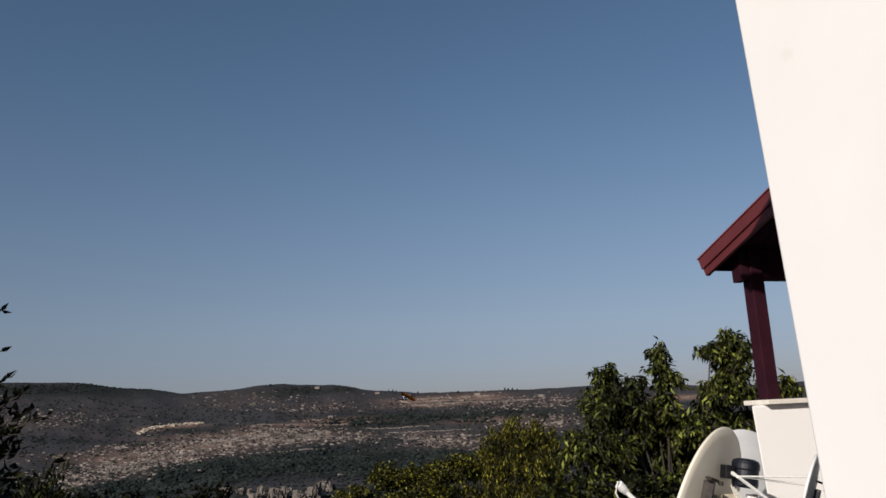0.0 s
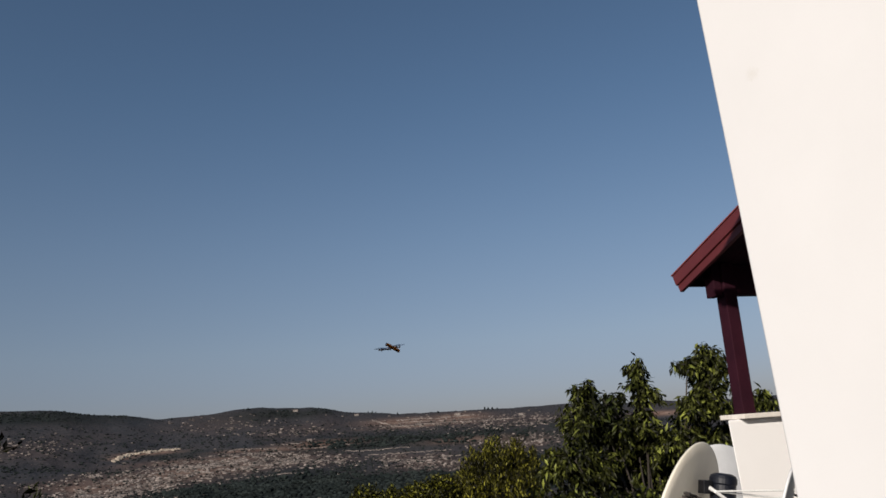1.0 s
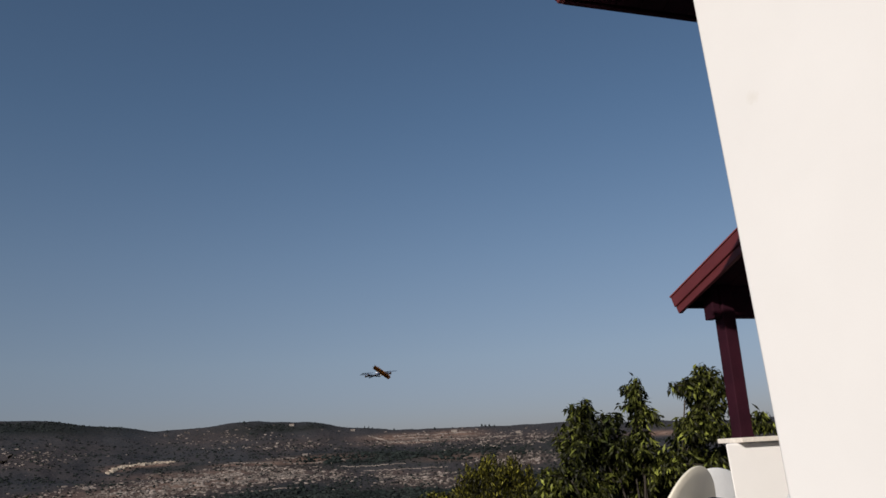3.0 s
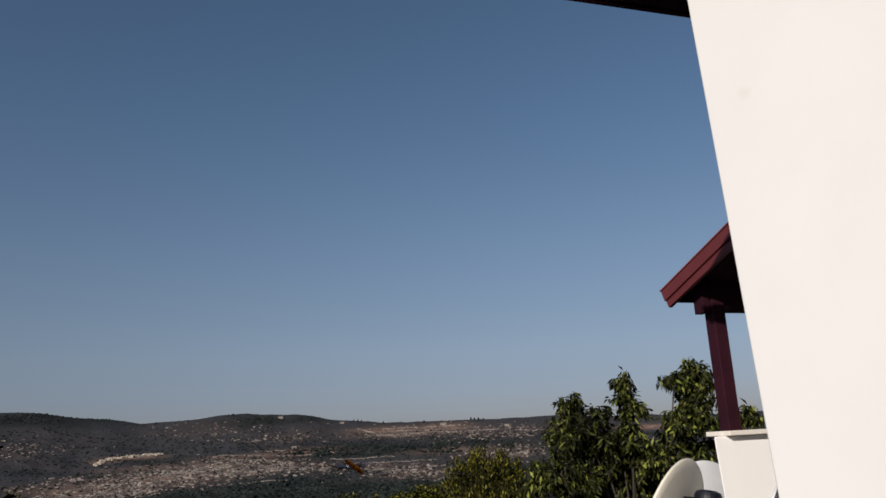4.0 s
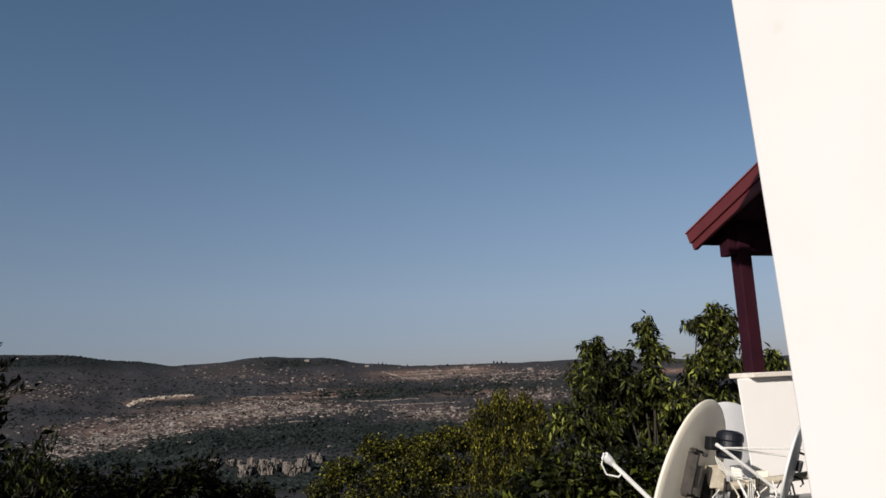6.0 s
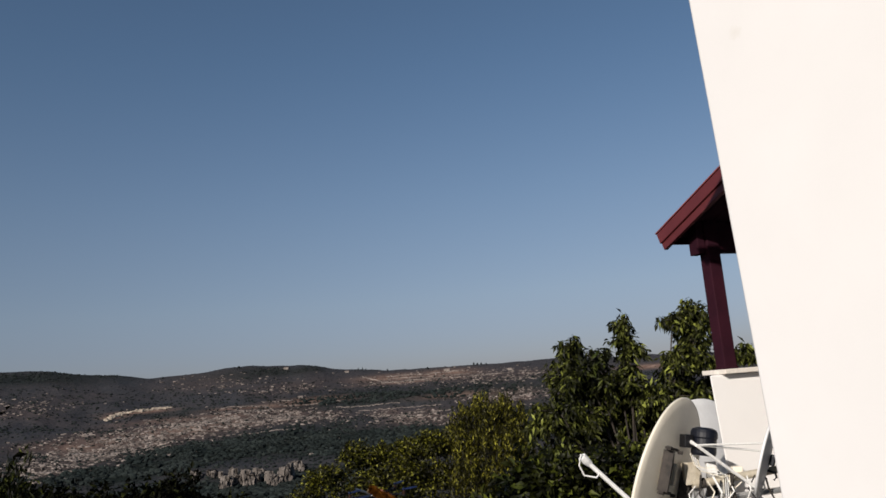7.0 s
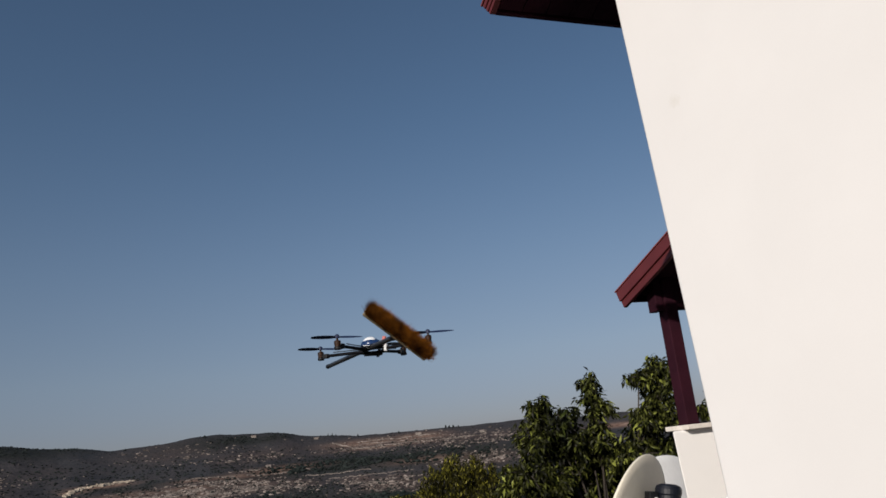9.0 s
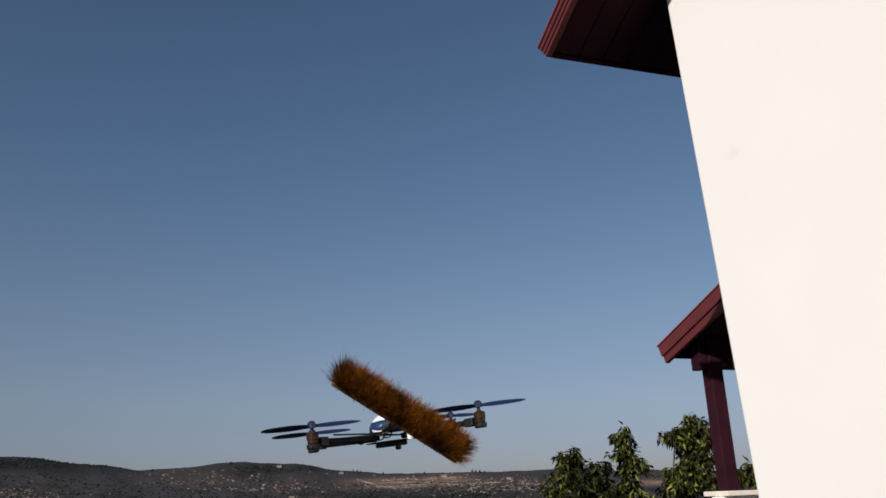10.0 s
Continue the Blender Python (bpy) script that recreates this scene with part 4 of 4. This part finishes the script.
leafy_tree("fig_bush", "broad-leaved light green bush below the dishes", "bush", (1.9, 8.8, -3.6), [
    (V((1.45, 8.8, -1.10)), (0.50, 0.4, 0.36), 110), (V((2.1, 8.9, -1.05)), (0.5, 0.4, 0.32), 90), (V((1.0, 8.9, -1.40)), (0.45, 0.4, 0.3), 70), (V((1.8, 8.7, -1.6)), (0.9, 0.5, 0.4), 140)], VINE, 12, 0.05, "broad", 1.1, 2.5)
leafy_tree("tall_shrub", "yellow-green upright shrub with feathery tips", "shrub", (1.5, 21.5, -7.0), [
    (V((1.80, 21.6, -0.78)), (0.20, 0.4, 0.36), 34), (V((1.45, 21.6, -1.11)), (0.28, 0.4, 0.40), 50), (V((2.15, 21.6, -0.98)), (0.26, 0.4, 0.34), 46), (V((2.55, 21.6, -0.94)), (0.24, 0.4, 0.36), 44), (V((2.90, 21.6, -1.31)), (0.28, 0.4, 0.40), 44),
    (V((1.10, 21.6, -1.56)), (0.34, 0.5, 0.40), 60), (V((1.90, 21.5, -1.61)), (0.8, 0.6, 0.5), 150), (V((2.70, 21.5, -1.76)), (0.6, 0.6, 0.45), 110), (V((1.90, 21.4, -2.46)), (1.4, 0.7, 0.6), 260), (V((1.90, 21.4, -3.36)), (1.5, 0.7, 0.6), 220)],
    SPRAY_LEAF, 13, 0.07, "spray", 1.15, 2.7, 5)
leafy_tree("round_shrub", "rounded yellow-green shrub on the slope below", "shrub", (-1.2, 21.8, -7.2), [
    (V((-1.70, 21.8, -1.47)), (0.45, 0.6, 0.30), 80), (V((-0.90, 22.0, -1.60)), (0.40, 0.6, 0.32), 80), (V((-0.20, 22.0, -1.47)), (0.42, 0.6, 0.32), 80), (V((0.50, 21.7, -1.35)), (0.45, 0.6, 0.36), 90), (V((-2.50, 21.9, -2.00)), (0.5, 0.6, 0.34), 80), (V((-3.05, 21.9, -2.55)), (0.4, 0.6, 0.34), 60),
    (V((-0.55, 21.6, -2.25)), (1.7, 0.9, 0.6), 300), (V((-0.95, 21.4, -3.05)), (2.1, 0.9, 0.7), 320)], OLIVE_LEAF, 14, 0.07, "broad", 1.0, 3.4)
def citrus_tree():
    """Dark, upturned shoots with short upright leaves along them, over a dense lower crown."""
    rng = random.Random(15)
    t = thing("citrus_tree", "dark glossy-leaved citrus shoots close by", "tree")
    shoots = []
    for tip, dip, back in (((-2.155, 4.2, 0.265), 0.06, 0.50), ((-2.040, 4.2, 0.120), 0.03, 0.60), ((-2.335, 4.2, 0.705), 0.04, 0.40), ((-2.415, 4.2, 0.80), 0.16, 0.30), ((-2.345, 4.25, 0.485), 0.02, 0.35),
                           ((-2.16, 4.15, 0.03), -0.05, 0.50), ((-2.20, 4.25, -0.07), -0.06, 0.45), ((-2.24, 4.2, 0.06), 0.02, 0.45), ((-2.19, 4.2, -0.19), -0.06, 0.50), ((-2.28, 4.1, 0.20), 0.05, 0.40),
                           ((-2.26, 4.2, -0.28), -0.03, 0.45), ((-2.33, 4.3, 0.34), 0.06, 0.35), ((-2.30, 4.3, 0.0), 0.02, 0.40), ((-2.30, 4.2, -0.40), -0.02, 0.45), ((-2.34, 4.1, 0.12), 0.04, 0.35), ((-2.32, 4.2, -0.14), 0.0, 0.40)):
        tip = Vector(tip) + Vector((-0.05, 0, 0))
        root = tip + Vector((-back, rng.uniform(-0.08, 0.08), -0.10 - dip))
        mid = root.lerp(tip, 0.6) + Vector((0, 0, -dip * 0.5 - 0.015))
        shoots.append((root, mid, tip))
    wood = bmesh.new()
    fork = Vector((-2.95, 4.25, -0.9))
    tube([(-3.0, 4.3, -2.2), (-2.97, 4.28, -1.5), tuple(fork)], [0.055, 0.045, 0.035], 9, wood)
    for root, mid, tip in shoots:
        tube([fork, fork.lerp(root, 0.5) + rand_dir(rng) * 0.04, root, mid, tip], [0.020, 0.014, 0.008, 0.005, 0.002], 6, wood)
    part("trunk", wood, BARK, t)
    verts, faces = [], []
    for root, mid, tip in shoots:
        for i in range(30):
            k = (i + rng.uniform(0, 1)) / 30
            p = root.lerp(mid, k / 0.6) if k < 0.6 else mid.lerp(tip, (k - 0.6) / 0.4)
            way = (tip - root).normalized()
            d = (way * 0.45 + Vector((0, 0, rng.uniform(0.1, 0.9))) + rand_dir(rng) * 0.55).normalized()
            leaf(verts, faces, p, d, (way * -0.4 + rand_dir(rng)).normalized(), 0.105 * rng.uniform(0.5, 1.1) * (1.15 - 0.5 * k), 0.036 * (1.2 - 0.5 * k), 0.2)
    for i in range(420):
        p = Vector((-2.52 + rng.gauss(0, 0.12), 4.25 + rng.gauss(0, 0.14), rng.uniform(-1.0, 0.22)))
        leaf(verts, faces, p, (rand_dir(rng) + Vector((0.2, 0, -0.2))).normalized(), rand_dir(rng), 0.09 * rng.uniform(0.6, 1.2), 0.038, 0.2)
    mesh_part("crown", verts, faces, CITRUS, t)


citrus_tree()
leafy_tree("low_shrub", "low shrub with yellow-green upright tips", "shrub", (-3.15, 6.4, -2.6), [
    (V((-3.10, 6.3, -0.56)), (0.10, 0.15, 0.12), 14), (V((-3.24, 6.3, -0.66)), (0.10, 0.2, 0.10), 10), (V((-3.02, 6.3, -0.74)), (0.10, 0.2, 0.10), 8)], VINE, 16, 0.03, "spray", 0.7, 1.3, 4)
leafy_tree("dark_shrub", "dense shrub on the slope, coloured nearly black as in shade", "shrub", (-3.4, 6.7, -2.7), [
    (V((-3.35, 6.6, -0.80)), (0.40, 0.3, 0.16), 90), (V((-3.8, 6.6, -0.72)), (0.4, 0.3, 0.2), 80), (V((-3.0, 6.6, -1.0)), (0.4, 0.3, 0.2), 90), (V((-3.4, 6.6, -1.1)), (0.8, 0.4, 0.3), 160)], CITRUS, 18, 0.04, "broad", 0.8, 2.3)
leafy_tree("hedge_tree", "tree tops on the slope below, dark green with shade in their colour", "tree", (-4.6, 14.2, -5.2), [
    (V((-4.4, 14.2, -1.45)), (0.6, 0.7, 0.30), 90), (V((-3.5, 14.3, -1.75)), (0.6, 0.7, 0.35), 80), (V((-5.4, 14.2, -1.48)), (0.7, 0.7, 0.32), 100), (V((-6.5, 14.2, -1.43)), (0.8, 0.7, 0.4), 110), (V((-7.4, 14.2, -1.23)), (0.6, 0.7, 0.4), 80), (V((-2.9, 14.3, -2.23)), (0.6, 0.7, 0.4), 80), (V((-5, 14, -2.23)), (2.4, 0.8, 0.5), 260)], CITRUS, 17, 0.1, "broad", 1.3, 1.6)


# ---- the quadcopter that carries a broom ----
def blade(long, wide):
    """A twisted, tapered two-blade propeller in the plane z = 0."""
    bm = bmesh.new()
    for s in (-1, 1):
        rings = []
        for i in range(9):
            k = i / 8
            x = s * (0.012 + (long / 2 - 0.012) * k)
            w = wide * (0.45 + 1.1 * k * (1.25 - k)) * (0.55 if i == 8 else 1)
            tw = math.radians(36 - 18 * k) * s
            ring = []
            for y, z in ((-0.5, 0), (0, 0.06), (0.5, 0), (0, -0.05)):
                yy, zz = y * w, z * w
                ring.append(bm.verts.new((x, yy * math.cos(tw) - zz * math.sin(tw), yy * math.sin(tw) + zz * math.cos(tw))))
            rings.append(ring)
        for a, b in zip(rings, rings[1:]):
            for k in range(4):
                bm.faces.new((a[k], a[(k + 1) % 4], b[(k + 1) % 4], b[k]))
        bm.faces.new(rings[-1])
        bm.faces.new(rings[0][::-1])
    bmesh.ops.recalc_face_normals(bm, faces=bm.faces)
    lathe([(0, -0.006), (0.013, -0.006), (0.013, 0.010), (0.006, 0.016), (0, 0.017)], 14, bm)
    return bm


MOTORS = ((-0.27, -0.27, 0.010), (0.27, -0.27, 0.010), (-0.27, 0.27, 0.010), (0.27, 0.27, 0.010))


def build_drone():
    q = thing("quadcopter", "black and blue quadcopter drone carrying a broom", "drone")
    props = []
    for i, p in enumerate(MOTORS):
        p = Vector(p)
        start = p.normalized() * 0.07
        arm = part("arm", tube([start + Vector((0, 0, -0.005)), p + Vector((0, 0, -0.005))], 0.0098, 10), CARBON, q, "dark tubular motor arm")
        part("arm_clamp", box(-0.016, 0.016, -0.014, 0.014, -0.018, 0.018, 0.004), BLACK, arm, m=along(p - start, p * 0.90 + Vector((0, 0, -0.005))))
        part("motor", lathe([(0, -0.024), (0.016, -0.024), (0.019, -0.020), (0.019, -0.008), (0.021, -0.006), (0.021, 0.014), (0.016, 0.020), (0.007, 0.023), (0.005, 0.042), (0, 0.042)], 22), BRASS, q, "copper and black brushless motor", Matrix.Translation(p + Vector((0, 0, 0.008))) @ Matrix.Diagonal((0.92, 0.92, 0.84, 1)))
        part("motor_foot", lathe([(0, -0.010), (0.018, -0.010), (0.021, -0.004), (0.021, 0.006), (0, 0.006)], 14), BLACK, q, m=Matrix.Translation(p + Vector((0, 0, -0.018))))
        pr = part("propeller", blade(0.315, 0.040), PROP, q, "dark two-blade propeller")
        props.append((pr, p + Vector((0, 0, 0.044))))
    for z in (-0.018, 0.016):
        part("centre_plate", lathe([(0, z - 0.002), (0.086, z - 0.002), (0.088, z), (0.086, z + 0.002), (0, z + 0.002)], 8), CARBON, q)
    part("shell", lathe([(0.056, 0.018), (0.062, 0.022), (0.062, 0.036), (0.054, 0.052), (0.036, 0.064), (0.016, 0.069), (0, 0.070)], 28), BLUE, q, "glossy blue dome shell", Matrix.Translation((-0.01, 0.0, 0)), smooth=True)
    part("shell_cap", lathe([(0.044, -0.004), (0.041, 0.008), (0.028, 0.017), (0.012, 0.021), (0, 0.022)], 24), SHELL, q, "white shell panel", along((-0.38, -0.72, 0.58), (-0.026, -0.027, 0.041)), smooth=True)
    part("battery", box(-0.055, 0.055, -0.020, 0.020, -0.036, -0.021, 0.005), BLACK, q, "black battery pack")
    part("camera_pod", lathe([(0, -0.010), (0.008, -0.009), (0.011, -0.003), (0.009, 0.006), (0, 0.007)], 16), BLACK, q, m=Matrix.Translation((0.02, -0.03, -0.040)))
    part("strap", box(-0.008, 0.008, -0.012, 0.012, 0.02, 0.072, 0.004), PINK, q, "red and white tape strap", pose(0.042, -0.065, 0.0, 12, 10, 25))
    part("aerial_post", tube([(0.06, -0.065, -0.02), (0.064, -0.07, 0.045)], 0.010, 10), SHELL, q, "white plastic stub")
    for i in range(6):
        rng = random.Random(40 + i)
        a = Vector(MOTORS[i % 4]) * 0.75
        part("wire", tube([Vector((0.03, -0.03, 0.0)), a * 0.5 + Vector((rng.uniform(-.02, .02), 0, 0.012)), a + Vector((0, 0, 0.014))], 0.003, 5), BLACK, q)
    # the whole broom, its handle lashed through the frame
    tail, joint = Vector((-0.114, 0.88, -0.002)), Vector((0.023, -0.468, 0.016))
    broom = part("broom", tube([tail, tail.lerp(joint, 0.006), tail.lerp(joint, 0.994), joint], [0.011, 0.0145, 0.0145, 0.012], 16), HANDLE, q, "broom with a dark grey handle lashed through the frame")
    part("hanging_cap", lathe([(0, -0.012), (0.009, -0.012), (0.0155, -0.004), (0.0155, 0.05), (0, 0.052)], 14), BLACK, broom, "black plastic end cap", along(joint - tail, tail))
    part("socket", lathe([(0.0165, -0.07), (0.018, -0.06), (0.021, 0.0), (0.014, 0.018), (0, 0.02)], 16), BLACK, broom, "black plastic handle socket", along(joint - tail, joint))
    axis = Vector((0.305, 0.023, -0.243)).normalized()
    lean = Vector((0.30, -0.90, 0.27))
    out = (lean - lean.dot(axis) * axis).normalized()
    head = Vector((0.0165, -0.4855, 0.0135)) - axis * 0.008
    m = Matrix((axis, out.cross(axis), out)).transposed().to_4x4()
    m.translation = head
    L = 0.432
    part("broom_head", box(-L / 2, L / 2, -0.021, 0.021, -0.010, 0.012, 0.005), BLOCK, broom, "pale wooden broom block", m)
    for k in (-1, 1):
        part("screw", lathe([(0, -0.004), (0.005, -0.004), (0.006, 0.0), (0, 0.001)], 10), STEEL, broom, m=m @ pose(0.03 * k, 0, -0.010, 180))
    rng = random.Random(21)
    verts, faces = [], []
    for i in range(24000):
        # tufts in rows of holes, each fanning out
        x = (round(rng.uniform(-0.5, 0.5) * 34) / 34) * (L - 0.03) + rng.gauss(0, 0.0025)
        y = (rng.randint(0, 4) - 2) * 0.0085 + rng.gauss(0, 0.0022)
        p = Vector((x, y, 0.011))
        ends = max(0.0, (abs(x) - L / 2 + 0.055) / 0.055) * (1 if x > 0 else -1)
        clump = noise.noise((x * 24, y * 60, 1.0))
        d = Vector((rng.gauss(0, 0.10) + 0.10 * clump + ends * rng.uniform(0.0, 0.95), y / 0.017 * rng.uniform(0.05, 0.50) + rng.gauss(0, 0.10), 1)).normalized()
        long = rng.uniform(0.059, 0.078) * (1 + 0.10 * clump) * (1.16 if rng.random() < 0.05 else 1)
        bend = Vector((rng.gauss(0, 0.007), rng.gauss(0, 0.007), 0))
        s = d.cross(rand_dir(rng)).normalized() * 0.00055
        pts = [p, p + d * long * 0.55 + bend * 0.4, p + d * long + bend]
        o = len(verts)
        for j, w in zip(pts, (1.0, 0.9, 0.35)):
            verts.extend((tuple(m @ (j + s * w)), tuple(m @ (j - s * w))))
        faces.extend(((o, o + 1, o + 3, o + 2), (o + 2, o + 3, o + 5, o + 4)))
    tagged(mesh_part("bristles", verts, faces, BRISTLE, broom, "rusty brown coir bristles with sun-bleached tips"), kind="stuff")
    # lashings that hold the handle to the plates
    for k in (0.60, 0.70):
        c = tail.lerp(joint, k)
        part("lashing", lathe([(0.0148, -0.007), (0.0185, -0.005), (0.0185, 0.005), (0.0148, 0.007)], 16), BLACK, q, "black cable-tie lashing", along(joint - tail, c))
    return q, props, broom


drone, propellers, broom = build_drone()


def motions():
    walk(drone, [
        (0, pose(-1.142, 24.200, 0.678, 0, -10, 11)),
        (0.5, pose(-0.919, 23.400, 1.776, 7, -9, 12)),
        (1, pose(-0.822, 22.800, 2.680, 8, -8, 9)),
        (1.5, pose(-0.830, 21.900, 3.110, 7, -5, 6)),
        (2, pose(-0.869, 20.600, 3.000, 7, -4, 5)),
        (2.5, pose(-0.877, 19.820, 2.507, 5, -3, 8.6)),
        (2.7, pose(-0.878, 19.420, 2.310, 4, -3, 9)),
        (3.8, pose(-1.150, 17.400, 0.344, 2, -2, 11)),
        (4, pose(-1.250, 17.100, -0.290, 2, -2, 11)),
        (4.5, pose(-1.200, 16.200, -1.900, 1, -3, 12)),
        (5.5, pose(-0.800, 13.500, -3.000, 1, -4, 12)),
        (6.5, pose(-0.500, 10.600, -1.750, 1, -5, 12)),
        (7.3, pose(-0.375, 8.500, -0.745, 1, -6, 12)),
        (7.5, pose(-0.093, 8.105, -0.542, 0, -7, 12.5)),
        (8, pose(0.277, 6.452, 0.074, -2.3, -8.2, 12.3)),
        (8.3, pose(0.252, 5.784, 0.282, -2.6, -3.8, 13.6)),
        (8.5, pose(0.237, 5.390, 0.470, -1.9, -3.1, 13.8)),
        (9, pose(0.067, 4.602, 0.668, 1.9, 0, 14.3)),
        (9.5, pose(-0.001, 3.845, 0.600, 3, 1.5, 13)),
        (9.7, pose(0.007, 3.512, 0.479, 2.3, 1.6, 12.9)),
        (9.8, pose(0.031, 3.198, 0.357, 2.3, -3.9, 9.7)),
        (9.9, pose(0.040, 3.031, 0.325, 2.5, -5.8, 8.1)),
        (10, pose(0.011, 2.780, 0.253, 2.5, -6, 6.3)),
    ])
    # the broom works loose and swings a little at the end
    walk(broom, [(0, pose(0, 0, 0)), (9.7, pose(0, 0, 0)), (9.8, pose(0, 0, 0, 0, 0, -0.5)), (9.9, pose(0, 0, 0.006, 0, 0, -2.2)), (10, pose(0, 0, 0.018, 0, 0, -4.0))])
    for i, (pr, at) in enumerate(propellers):
        sense = 1 if i in (0, 3) else -1
        turn = (12, -8, 20, 35)[i]
        walk(pr, [(k * 0.1, pose(at.x, at.y, at.z, 0, 0, turn + sense * 72 * k)) for k in range(101)])


motions()
